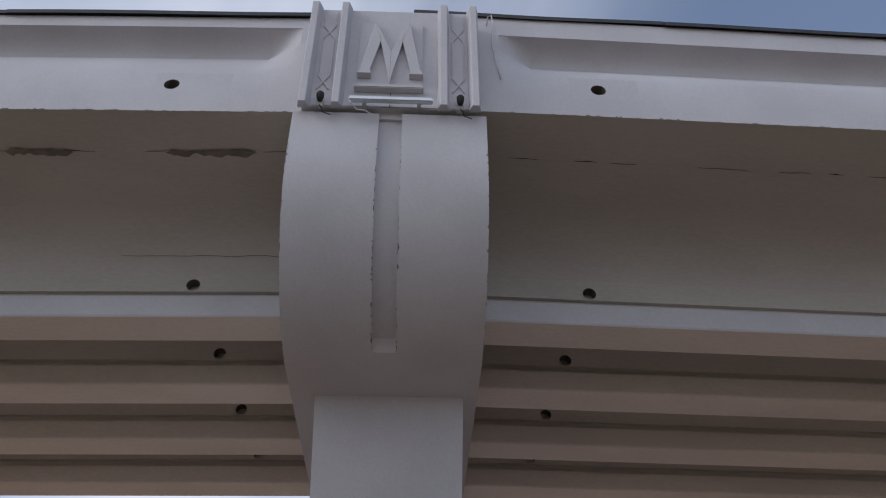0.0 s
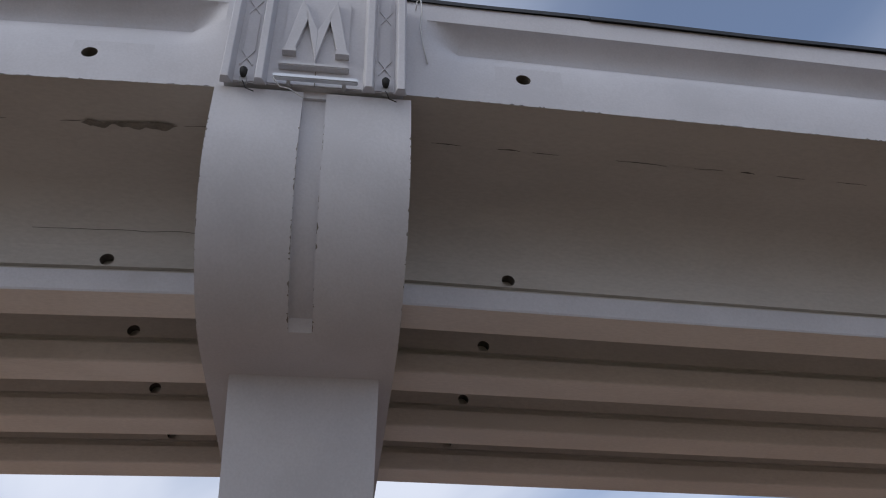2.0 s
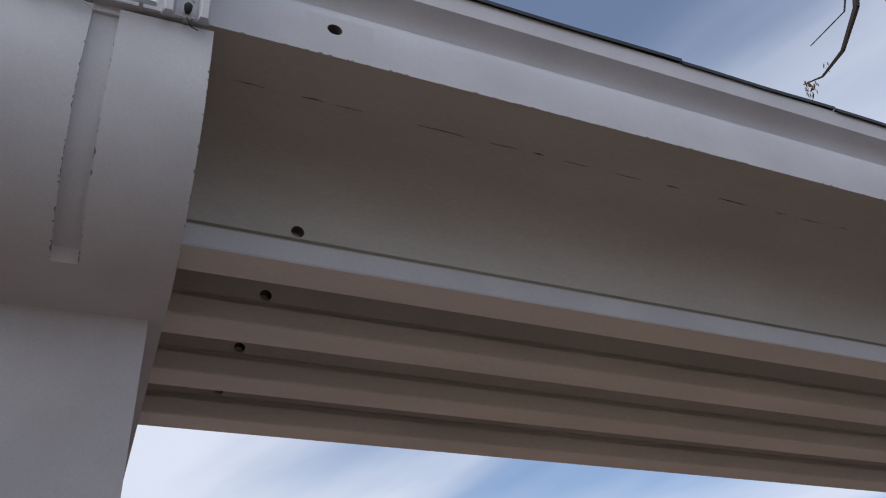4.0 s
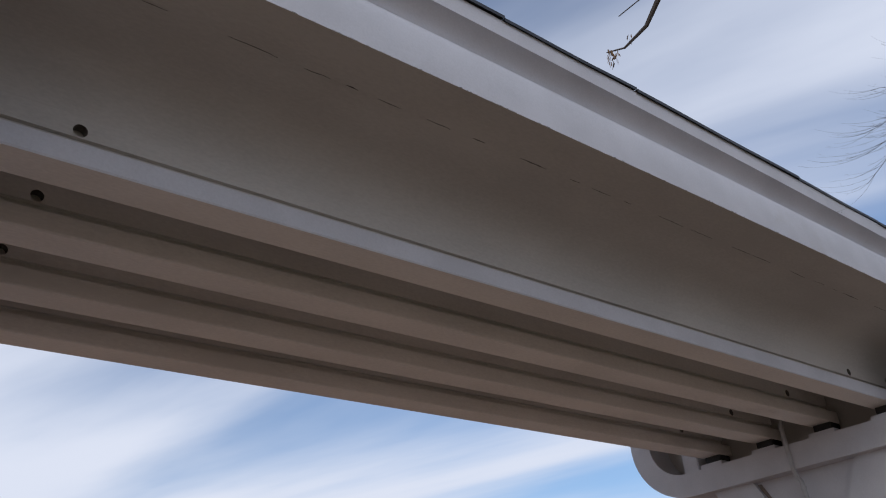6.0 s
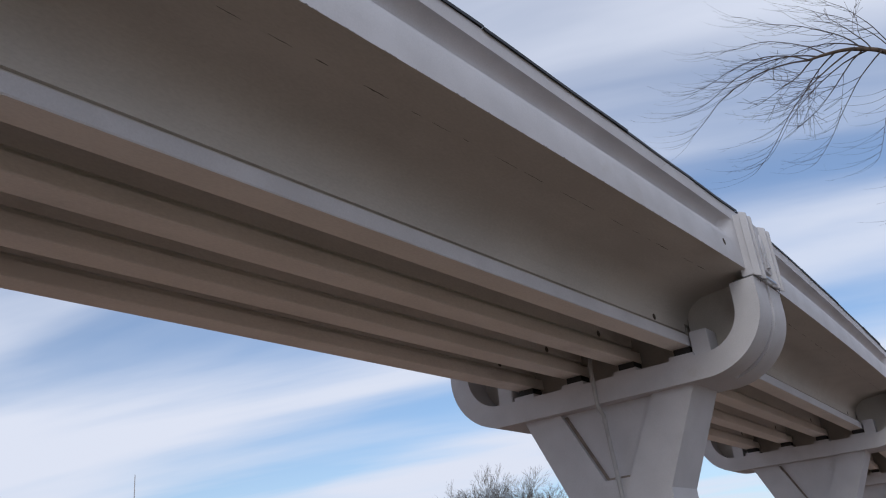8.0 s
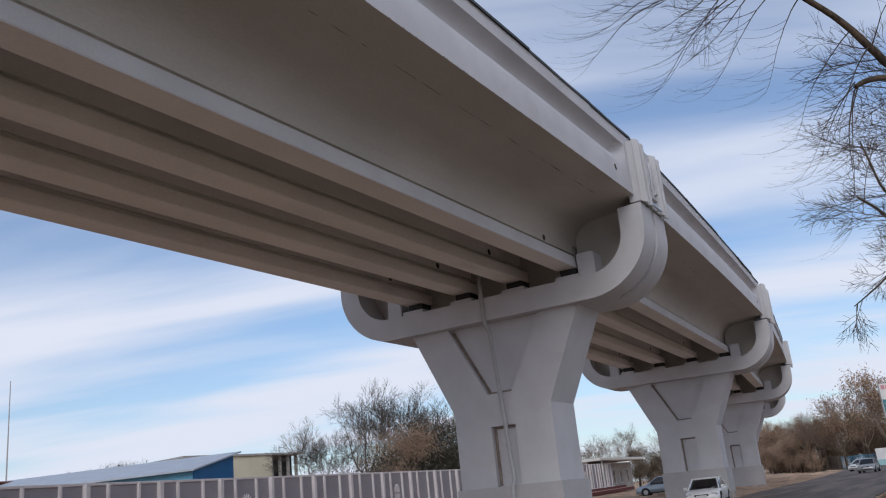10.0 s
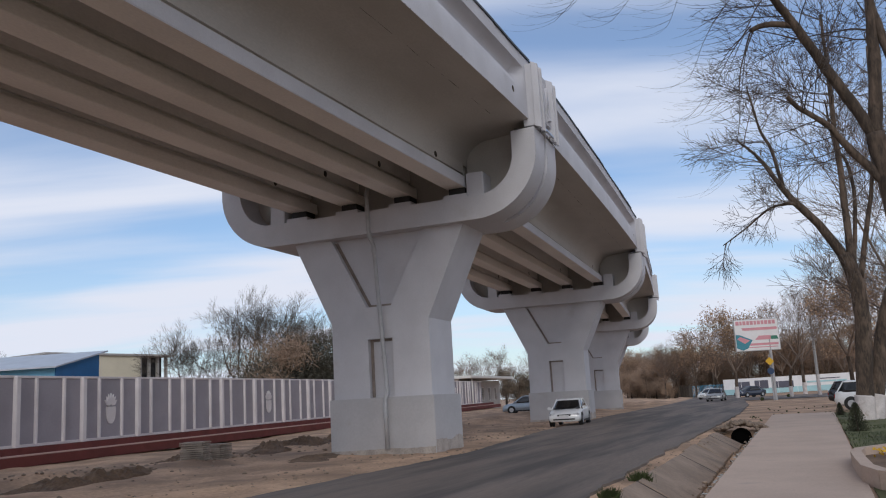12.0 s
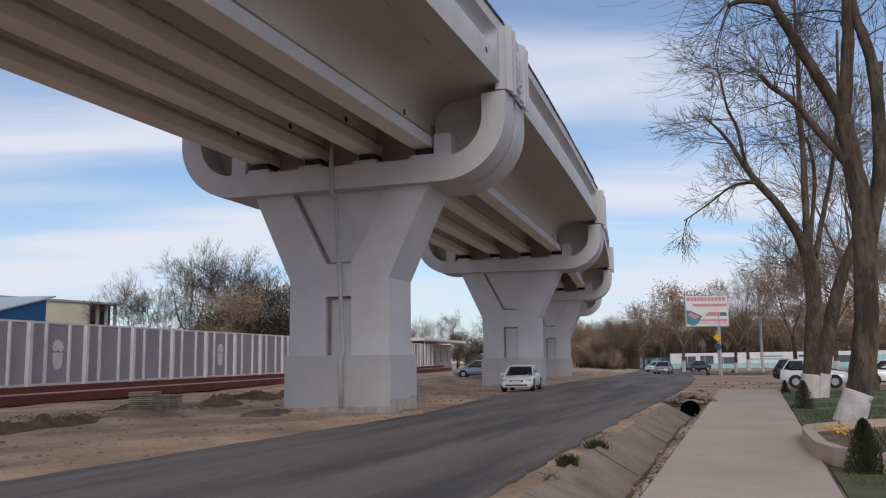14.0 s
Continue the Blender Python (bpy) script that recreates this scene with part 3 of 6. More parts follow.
build_span(0, (2.8, 3.03), (3.14, 3.09), EDGE - 0.12)
build_span(1, (2.79, 3.04), (2.55, 2.8))
for k in (2, 3, 4):
    build_span(k, (2.79, 3.03), (2.49, 2.84))
for k in range(6):
    build_pier(k, pipe=(k == 2))
for k in (1, 2, 3, 4):
    build_emblem(k)
for k in (1, 2):
    for u in (-0.975, 0.975):
        build_spotlight(k, u)
    build_tube_lamp(k)

# ---- ground ----


def ease(a, b, x):
    s = max(0.0, min(1.0, (x - a) / (b - a)))
    return s * s * (3 - 2 * s)


def road_left(x):
    return float(np.interp(x, (-300, 12, 25, 39, 64, 97, 140, 320), (-0.9, -0.9, -0.85, 1.1, 3.0, 4.3, 7.6, 30)))


def road_right(x):
    return float(np.interp(x, (-300, 10.5, 15, 23, 42, 53, 75, 140, 320), (-7.6, -7.55, -7.36, -7.1, -6.75, -6.5, -5.4, 0.5, 22)))


def walk_left(x):
    return float(np.interp(x, (-60, 10.4, 46.8), (-9.45, -9.31, -8.55)))


def ground_height(x, y):
    """Level earth with humps, and the drainage ditch sunk beside the road."""
    far = max(abs(x - 30) / 140, abs(y) / 90)
    h = 0.0
    n = noise.noise((x * 0.35, y * 0.35, 0)) * 0.06 + noise.noise((x * 1.3, y * 1.3, 3)) * 0.035
    left, right = road_left(x), road_right(x)
    dirt = ease(left + 0.2, left + 2.0, y)
    h += dirt * n * 1.4
    h += dirt * 0.3 * max(0.0, noise.noise((x * 0.3, y * 0.55, 7)) + 0.05) * ease(6, 9, y) * ease(14, 11, y) * 1.6
    h += 0.4 * ease(40, 72, x) * ease(left + 4, left + 12, y)
    if x < 35:
        top, lip = right - 0.55, walk_left(x) + 0.12
        cut = ease(33.6, 33.0, x)
        a = ease(top + 0.12, top - 0.3, y) * ease(lip - 0.02, lip + 0.22, y)
        h -= 0.52 * a * cut
        h += cut * a * noise.noise((x * 2.5, y * 2.5, 1)) * 0.07
    if y < -11.2:
        h += 0.03 * noise.noise((x, y, 2)) + 0.02
    h -= 0.02
    return h if far < 1 else h / far


def ground_sheet():
    xs = [-3000, -900, -300, -120, -60, -30, -15] + [-8 + 0.35 * i for i in range(160)] + [48 + 1.2 * i for i in range(1, 80)] + [160, 200, 260, 400, 800, 3000]
    ys = [-3000, -900, -300, -140, -80, -50, -34, -26, -20, -17] + [-15 + 0.22 * i for i in range(60)] + [-1.5 + 0.35 * i for i in range(70)] + [23.5 + 1.5 * i for i in range(25)] + [75, 100, 160, 300, 900, 3000]
    verts = [(x, y, ground_height(x, y)) for x in xs for y in ys]
    n = len(ys)
    faces = [(i * n + j, (i + 1) * n + j, (i + 1) * n + j + 1, i * n + j + 1) for i in range(len(xs) - 1) for j in range(n - 1)]
    me = bpy.data.meshes.new("ground")
    me.from_pydata(verts, [], faces)
    me.materials.append(DIRT)
    me.shade_smooth()
    return solid("ground", me, DIRT, "bare dry brown earth with ruts and clods", "ground", kind="structure")


ground_sheet()


def ribbon(name, xs, low, high, z, mat, label, category, thick=0.05, wobble=0.0, cols=6):
    """A slab that follows two edges along x."""
    bm = bmesh.new()
    rows = []
    for x in xs:
        a = low(x) + wobble * noise.noise((x * 0.7, 1, 5)) + wobble * 0.5 * noise.noise((x * 2.6, 4, 5))
        b = high(x) + wobble * noise.noise((x * 0.7, 9, 5)) + wobble * 0.5 * noise.noise((x * 2.6, 7, 5))
        top = [bm.verts.new((x, a + (b - a) * j / cols, z + 0.001 * noise.noise((x * 0.4, j, 0)))) for j in range(cols + 1)]
        rows.append([bm.verts.new((x, a, z - thick))] + top + [bm.verts.new((x, b, z - thick))])
    for p, q in zip(rows, rows[1:]):
        for j in range(len(p) - 1):
            bm.faces.new((p[j], p[j + 1], q[j + 1], q[j]))
    return solid(name, bm, mat, label, category, kind="structure")


road_xs = [-300, -100, -40, -20] + [-10 + 0.3 * i for i in range(315)] + [90, 100, 115, 130, 150, 180, 220, 270, 320]
ribbon("road", road_xs, road_right, road_left, 0.03, ASPHALT, "worn grey asphalt road with dusty ragged edges", "road", 0.12, 0.12)
ribbon("sidewalk", [-60, -20] + [-6 + 1.0 * i for i in range(54)], lambda x: float(np.interp(x, (-60, 12, 46.6), (-11.37, -11.39, -11.39))), walk_left, 0.06, SIDEWALK, "pale smooth concrete footpath beside the ditch", "sidewalk", 0.5)

# side road and lawn beyond the footpath
ribbon("side_road", [96, 100, 106, 112, 118, 124], lambda x: -70.0, lambda x: road_right(x) + 1.5, 0.024, ASPHALT, "dusty asphalt side road joining the main road", "road", 0.1, 0.3, 12)
ribbon("lawn", [-60, -20] + [2.0 * i for i in range(24)], lambda x: -24.0, lambda x: float(np.interp(x, (-60, 12, 46.6), (-11.42, -11.44, -11.44))), 0.035, LAWN, "patchy green lawn with bare earth under trees", "lawn", 0.3, 0.05, 20)

WETSOIL = material("damp_joint_soil", (0.05, 0.04, 0.032), 0.95, 0.2, 3, 30, 0.4)
# drainage ditch: sloping slabs on the road side
ditch = thing("drainage_ditch", Matrix(), "open roadside drainage ditch lined with weathered concrete slabs", "ditch", kind="structure")
rng = random.Random(8)
x = -24.0
slab_no = 0
while x < 31.9:  # one slab after another
    w = rng.uniform(1.05, 1.45)
    bm = bmesh.new()
    y0, y1 = road_right(x) - 0.42 + rng.uniform(-0.05, 0.05), road_right(x) - 1.25 + rng.uniform(-0.05, 0.05)
    z0, z1 = 0.03 + rng.uniform(-0.012, 0.012), -0.44 + rng.uniform(-0.015, 0.015)
    skew = rng.uniform(-0.018, 0.018)
    lean = rng.uniform(-0.02, 0.03)
    top = [(x + 0.01, y0, z0), (x + w - 0.015 - lean, y0, z0 + skew), (x + w - 0.015, y1, z1 + skew), (x + 0.01, y1, z1)]
    a = [bm.verts.new(p) for p in top]
    b = [bm.verts.new((p[0], p[1] + 0.02, p[2] - 0.14)) for p in top]
    bm.faces.new(a)
    bm.faces.new(b[::-1])
    for i in range(4):
        bm.faces.new((a[i], a[(i + 1) % 4], b[(i + 1) % 4], b[i]))
    bmesh.ops.bevel(bm, geom=bm.edges[:], offset=0.012, segments=1, affect="EDGES")
    part("slab", bm, SLAB, ditch)
    bm = bmesh.new()
    drop = 0.012
    a = [bm.verts.new(p) for p in ((x + w - 0.06 - lean, y0, z0 - drop), (x + w + 0.03, y0, z0 - drop), (x + w + 0.03, y1, z1 - drop), (x + w - 0.06, y1, z1 - drop))]
    b = [bm.verts.new(v.co - Vector((0, 0, 0.05))) for v in a]
    bm.faces.new(a)
    bm.faces.new(b[::-1])
    for i in range(4):
        bm.faces.new((a[i], a[(i + 1) % 4], b[(i + 1) % 4], b[i]))
    part("joint", bm, WETSOIL, ditch, "dark open joint between slabs")
    x += w
# culvert mouth at the end of the ditch; its unlit depth is painted black
bm = bmesh.new()
mouth = Vector((32.9, -8.14, -0.26))
rings = []
for d, r in ((0.0, 0.36), (0.0, 0.32), (0.12, 0.32)):
    rings.append([bm.verts.new(mouth + Vector((d, r * math.cos(2 * math.pi * k / 20), r * math.sin(2 * math.pi * k / 20)))) for k in range(20)])
for p, q in zip(rings, rings[1:]):
    for k in range(20):
        bm.faces.new((p[k], p[(k + 1) % 20], q[(k + 1) % 20], q[k]))
bm.faces.new(rings[-1])
outer = [bm.verts.new(v.co + Vector((0.12, 0, 0))) for v in rings[0]]
for k in range(20):
    bm.faces.new((rings[0][k], rings[0][(k + 1) % 20], outer[(k + 1) % 20], outer[k]))
part("culvert_pipe", bm, UNLIT, ditch, "dark round culvert mouth")
bm = bmesh.new()
for i in range(150):
    ang = rng.uniform(0.1, math.pi - 0.1)
    c = mouth + Vector((rng.uniform(0.05, 0.9), math.cos(ang) * rng.uniform(0.6, 1.1), math.sin(ang) * rng.uniform(0.4, 0.5) + 0.05))
    r = rng.uniform(0.05, 0.12)
    bmesh.ops.create_icosphere(bm, subdivisions=1, radius=r, matrix=Matrix.Translation(c) @ Matrix.Diagonal((rng.uniform(0.7, 1.4), rng.uniform(0.7, 1.4), rng.uniform(0.5, 0.9), 1)))
tagged(part("rubble", bm, STONE, ditch, "heaped earth and rubble round the culvert"), kind="stuff")


def clod(bm, c, r, r2):
    vs = bmesh.ops.create_icosphere(bm, subdivisions=1, radius=r, matrix=Matrix.Translation(c))["verts"]
    for v in vs:
        d = v.co - c
        v.co = c + Vector((d.x * r2.uniform(0.7, 1.4), d.y * r2.uniform(0.7, 1.4), d.z * r2.uniform(0.4, 0.8)))


bm = bmesh.new()
for i in range(1300):
    x = rng.uniform(8, 62)
    if i % 3:
        y = road_left(x) + abs(rng.gauss(0, 1)) * 4 + 0.1
    else:
        y = rng.gauss(9.5, 1.0)
        x = rng.uniform(12, 46)
    if abs(y - MID_Y) < 2.3 and abs(x - 28.9) < 1.6:
        continue
    r = 0.015 + 0.05 * rng.random() ** 3 + (0.05 * rng.random() if i % 3 == 0 else 0)
    clod(bm, Vector((x, y, ground_height(x, y) + r * 0.2)), r, rng)
solid("earth_clods", bm, STONE, "scattered brown earth clods and pebbles", "earth clods", kind="stuff")
bm = bmesh.new()
for i in range(420):
    x = rng.uniform(8, 32.5)
    y = (road_right(x) - 1.45) * 0.55 + (walk_left(x)) * 0.45 + rng.gauss(0, 0.16)
    r = rng.uniform(0.02, 0.07)
    c = Vector((x, y, ground_height(x, y) + 0.02))
    u = Vector((rng.gauss(0, 1), rng.gauss(0, 1), rng.gauss(0, 0.35))).normalized() * r
    w = u.cross(Vector((rng.gauss(0, 0.3), rng.gauss(0, 0.3), 1))).normalized() * r * rng.uniform(0.3, 0.9)
    scrap = [bm.verts.new(c + p) for p in (-u, -u * 0.3 + w, u * 0.6 + w * 0.7, u, -w * 0.8)]
    tip = bm.verts.new(c + Vector((0, 0, r * 0.35)))
    for a, b in zip(scrap, scrap[1:] + scrap[:1]):
        bm.faces.new((a, b, tip))
    bm.faces.new(scrap[::-1])
solid("ditch_litter", bm, LITTER, "pale paper and plastic litter in the ditch", "litter", kind="stuff")
bm = bmesh.new()
for i in range(200):
    x = rng.uniform(6, 33)
    y = rng.choice((walk_left(x) + rng.uniform(0.0, 0.3), road_right(x) - rng.uniform(0.1, 0.6)))
    r = 0.012 + 0.05 * rng.random() ** 3
    clod(bm, Vector((x, y, max(ground_height(x, y), -0.05) + r * 0.2)), r, rng)
solid("ditch_rubble", bm, STONE, "crumbled earth and stones along the ditch", "rubble", kind="stuff")

# heaps of dug soil beside the fence


def heap(x, y, turn, length, width, height, seed):
    bm = bmesh.new()
    n, m = 46, 18
    grid = []
    for i in range(n + 1):
        row = []
        for j in range(m + 1):
            a, b = 2 * i / n - 1, 2 * j / m - 1
            f = max(0.0, 1 - a * a) * max(0.0, 1 - b * b)
            p = Vector((a * length / 2, b * width / 2, 0))
            q = p + Vector((seed * 7.0, 0, 0))
            h = height * f ** 0.7 * (0.55 + 0.6 * noise.noise(q * 1.2) + 0.45 * abs(noise.noise(q * 3.5)) + 0.3 * noise.noise(q * 8)) - 0.04
            row.append(bm.verts.new((p.x, p.y, h)))
        grid.append(row)
    for i in range(n):
        for j in range(m):
            bm.faces.new((grid[i][j], grid[i + 1][j], grid[i + 1][j + 1], grid[i][j + 1]))
    solid("soil_mound", bm, SOIL, "low heap of dug brown soil on the dirt", "soil mound", "soil mounds", m=pose(x, y, ground_height(x, y), 0, 0, turn))


heap(32.5, 10.4, 12, 9.0, 1.7, 0.5, 1)
heap(18.8, 7.6, 8, 6.5, 1.5, 0.4, 2)
heap(27.0, 11.6, 10, 5.0, 1.2, 0.3, 3)
heap(38.5, 11.2, 6, 7.0, 1.8, 0.45, 4)
heap(25.0, 4.6, 20, 4.0, 1.6, 0.16, 5)

# ---- grey site fence on its maroon plinth ----
F0, F1 = Vector((3.0, 16.2, 0)), Vector((117.0, 32.6, 0))
fence_way = (F1 - F0).normalized()
fence_turn = math.degrees(math.atan2(fence_way.y, fence_way.x))
fence_length = (F1 - F0).length
base = thing("fence_plinth", pose(F0.x, F0.y, 0.05, 0, -0.34, fence_turn), "stepped maroon and pink plinth below the fence", "plinth", kind="structure")
part("lower_step", boxed(0, fence_length, -1.35, 0.2, -0.2, 0.2, bevel=0.02), MAROON, base)
part("paving", boxed(0, fence_length, -1.3, -0.3, 0.19, 0.23), PINK, base)
part("upper_step", boxed(0, fence_length, -0.3, 0.2, 0.19, 0.5, bevel=0.02), MAROON, base)
BAY = 4.1
panel_me = finish("panel", boxed(0.06, BAY - 0.06, -0.03, 0.03, 0.52, 3.36), FENCE)
rail_me = finish("rail", boxed(0, BAY, -0.07, 0.06, 3.34, 3.44, bevel=0.01), POST)
foot_me = finish("foot_rail", boxed(0, BAY, -0.08, 0.06, 0.5, 0.62, bevel=0.01), POST)
post_me = finish("post", boxed(-0.12, 0.12, -0.22, 0.07, 0.5, 3.38, bevel=0.015), POST)
stud_me = finish("stud", boxed(-0.06, 0.06, -0.15, 0.0, 0.6, 3.36, bevel=0.01), POST)
bm = bmesh.new()
shield = [(0.33 * math.cos(a), 0.0 + 0.5 * math.sin(a)) for a in [radians(180 + 180 * i / 12) for i in range(13)]] + [(0.33, 0.3), (-0.33, 0.3)]
add_prism(bm, shield, lambda a, b, d: (BAY / 2 + a, -d, 1.72 + b), 0.03, 0.09)
for i in range(7):
    a = radians(25 + 130 * i / 6)
    c, s = math.cos(a), math.sin(a)
    leaf = [(0.1 * c, 0.3 + 0.1 * s), (0.3 * c - 0.1 * s, 0.36 + 0.25 * s + 0.1 * c), (0.5 * c, 0.38 + 0.55 * s), (0.3 * c + 0.1 * s, 0.36 + 0.25 * s - 0.1 * c)]
    add_prism(bm, leaf, lambda a, b, d: (BAY / 2 + a, -d, 1.72 + b), 0.03, 0.075 + 0.004 * i)
emblem_me = finish("ornament", bm, POST)
for i in range(int(fence_length / BAY) - 1):
    p = F0 + fence_way * (-1.53 + BAY * i)
    bay = thing("fence_bay", pose(p.x, p.y, 0.05 + 0.006 * BAY * i, 0, -0.34, fence_turn), "grey fence panel between pale posts on maroon plinth" if i % 4 != 3 else "grey fence panel with a white shield ornament", "fence", "site fence bays")
    part("panel", panel_me, FENCE, bay)
    part("rail", rail_me, POST, bay)
    part("foot_rail", foot_me, POST, bay)
    part("post", post_me, POST, bay)
    for x in (1.15, 2.85):
        part("stud", stud_me, POST, bay).location.x = x
    if i % 4 == 3:
        part("ornament", emblem_me, POST, bay, "white shield ornament with leaves")

# stacked paving slabs on the dirt
for x, y, turn, count in ((23.9, 8.6, 20, 10), (25.7, 9.15, 5, 9)):
    stack = thing("paver_stack", pose(x, y, ground_height(x, y) - 0.02, 0, 0, turn), "stack of weathered grey paving slabs on dirt", "paver stack", "stacks of slabs")
    for i in range(count):
        bm = boxed(-0.4 + rng.uniform(-0.03, 0.03), 0.4 + rng.uniform(-0.03, 0.03), -0.4 + rng.uniform(-0.03, 0.03), 0.4 + rng.uniform(-0.03, 0.03), 0.068 * i, 0.068 * i + 0.052, bevel=0.008)
        part("slab", bm, PAVER, stack)

# ---- buildings beyond the fence ----


def window(parent, x, y, z, w, h, face, mat=None):
    """A framed pane on a wall: face -1 looks along -y, 1 along +y."""
    fr = bmesh.new()
    t = 0.07
    for x0, x1, z0, z1 in ((x - w / 2, x + w / 2, z, z + t), (x - w / 2, x + w / 2, z + h - t, z + h), (x - w / 2, x - w / 2 + t, z + t, z + h - t), (x + w / 2 - t, x + w / 2, z + t, z + h - t), (x - t / 2, x + t / 2, z + t, z + h - t)):
        box(fr, x0, x1, y - 0.05, y + 0.05, z0, z1)
    win = part("window", fr, WHITEWALL, parent)
    part("pane", boxed(x - w / 2 + t, x + w / 2 - t, y - 0.01, y + 0.02, z + t, z + h - t), CARGLASS, win)


blue = thing("blue_workshop", pose(49.5, 43.4, 0.35, 0, 0, 15.6), "workshop with blue gable, pale blue front and zinc roof", "workshop")
part("wall", prism([(0, -0.2), (6.2, -0.2), (6.2, 4.9), (0, 4.9)], lambda a, b, d: (a, d, b), 0, 30), WHITEWALL, blue)
part("gable", prism([(-0.04, 4.9), (6.24, 4.9), (6.24, 6.85), (-0.04, 5.6)], lambda a, b, d: (a, d, b), -0.06, 30.0), BLUE, blue, "blue-clad gable")
part("front_band", boxed(-0.14, -0.045, 0.0, 30, 4.2, 5.55), SKYBLUE, blue, "light blue front cladding")
part("roof", prism([(-0.9, 5.5), (6.7, 7.08), (6.7, 7.2), (-0.9, 5.62)], lambda a, b, d: (a, d, b), -0.6, 30.4), ROOFING, blue)
for i in range(11):
    fr = boxed(-0.08, -0.01, 1.2 + 2.6 * i, 2.5 + 2.6 * i, 2.5, 4.0)
    win = part("window", fr, WHITEWALL, blue)
    part("pane", boxed(-0.1, -0.081, 1.3 + 2.6 * i, 2.4 + 2.6 * i, 2.6, 3.9), CARGLASS, win)
wing = thing("low_workshop_wing", pose(41.0, 68.0, 0.3, 0, 0, 15.6), "low pale blue workshop wing with brick chimney", "workshop")
part("wall", boxed(-6, 6, 0, 16, -0.2, 4.6), SKYBLUE, wing)
part("roof", prism([(-6.7, 4.5), (6.7, 5.6), (6.7, 5.75), (-6.7, 4.65)], lambda a, b, d: (a, d, b), -0.5, 16.5), ROOFING, wing)
stack_c = part("chimney", boxed(5.0, 7.4, -3.0, -1.4, 4.0, 6.9), BRICKRED, wing)
part("chimney_cap", boxed(4.8, 7.6, -3.2, -1.2, 6.9, 7.05), BRICKRED, stack_c)

cream = thing("cream_warehouse", pose(65.3, 54.6, 0.8, 0, 0, -10), "cream-plastered warehouse with a dark open upper storey", "warehouse")
part("wall", boxed(-6, 4.6, 0, 14, -0.2, 7.3), CREAM, cream)
part("parapet", boxed(-6.2, 9.0, -0.2, 14.2, 7.3, 7.5), GREYWALL, cream)
part("annex", boxed(4.6, 8.8, 0.4, 13.6, -0.2, 5.0), GREYWALL, cream)
for i in range(4):
    part("pillar", boxed(4.9 + i * 1.1, 5.15 + i * 1.1, 0.5, 0.8, 5.0, 7.3), GREYWALL, cream)
part("back_wall", boxed(4.6, 8.8, 2.0, 2.3, 5.0, 7.3), DARK, cream)

shed = thing("roadside_building", pose(104.8, 32.4, 0.4, 0, 0, 3), "low white roadside building with flat canopy roof", "building")
part("front_wall", boxed(-0.3, 0, 0, 9, -0.7, 4.3), WHITEWALL, shed)
part("side_wall", boxed(4, 18, 0, 0.3, -0.7, 3.9), GREYWALL, shed)
part("rear_wall", boxed(0, 18, 8.7, 9, -0.7, 3.9), GREYWALL, shed)
part("porch_wall", boxed(3.7, 4, 0.3, 8.7, -0.7, 3.9), GREYWALL, shed, "shaded porch wall")
part("roof", boxed(-0.8, 19, -2.0, 9.5, 4.1, 4.45, bevel=0.03), WHITEWALL, shed)
part("doorway", boxed(3.66, 3.7, 2.0, 3.2, 0.0, 2.2), DARK, shed)
for i in range(4):
    window(shed, 6.6 + 3.0 * i, -0.03, 1.1, 0.9, 1.9, -1)
part("porch_post", tubed([(0.2, -1.7, -0.6), (0.2, -1.7, 4.1)], 0.09, 8), WHITEWALL, shed)

# ---- printed hoarding wall, railing, billboard, signs and poles ----
wall_turn = pose(156.0, 4.3, 0, 0, 0, -99)
hoarding = thing("printed_hoarding", wall_turn, "long white and turquoise printed hoarding wall", "hoarding")
part("sheet", boxed(0, 90, -0.1, 0.1, 0.1, 2.75), PRINTWHITE, hoarding)
part("lower_band", boxed(0, 90, -0.125, -0.1, 0.1, 1.0), TURQUOISE, hoarding)
for x, w, m, z0, z1 in ((2.0, 2.4, PRINTDARK, 0.9, 2.2), (5.2, 2.2, PRINTDARK, 0.9, 2.3), (8.2, 3.2, PRINTDARK, 0.9, 2.0), (13.5, 6.0, TURQUOISE, 1.5, 1.75), (15.0, 3.5, PRINTDARK, 2.0, 2.15), (21.0, 1.2, PRINTDARK, 1.9, 2.25), (20.2, 4.0, PRINTTEAL, 1.35, 1.5), (27.0, 2.6, PRINTDARK, 1.0, 2.1), (31.5, 3.0, TURQUOISE, 1.2, 2.2), (37.0, 2.6, PRINTDARK, 1.0, 2.0), (42.0, 5.0, PRINTPINK, 1.7, 1.9), (49.0, 3.0, PRINTDARK, 1.0, 2.1)):
    part("print", boxed(x, x + w, -0.14, -0.126, z0, z1), m, hoarding)
for k in range(1, 30):
    part("batten", boxed(3 * k - 0.03, 3 * k + 0.03, -0.15, -0.1, 0.1, 2.75), PRINTWHITE, hoarding)
railing = thing("blue_railing", pose(157.5, 4.6, 0, 0, 0, 70), "faded blue metal railing beside the hoarding", "railing")
for z in (0.4, 1.9):
    part("rail", boxed(0, 5.75, -0.03, 0.03, z, z + 0.07), SKYBLUE, railing)
for i in range(24):
    part("bar", boxed(0.25 * i - 0.035, 0.25 * i + 0.035, -0.02, 0.02, 0.0, 2.0), SKYBLUE, railing)

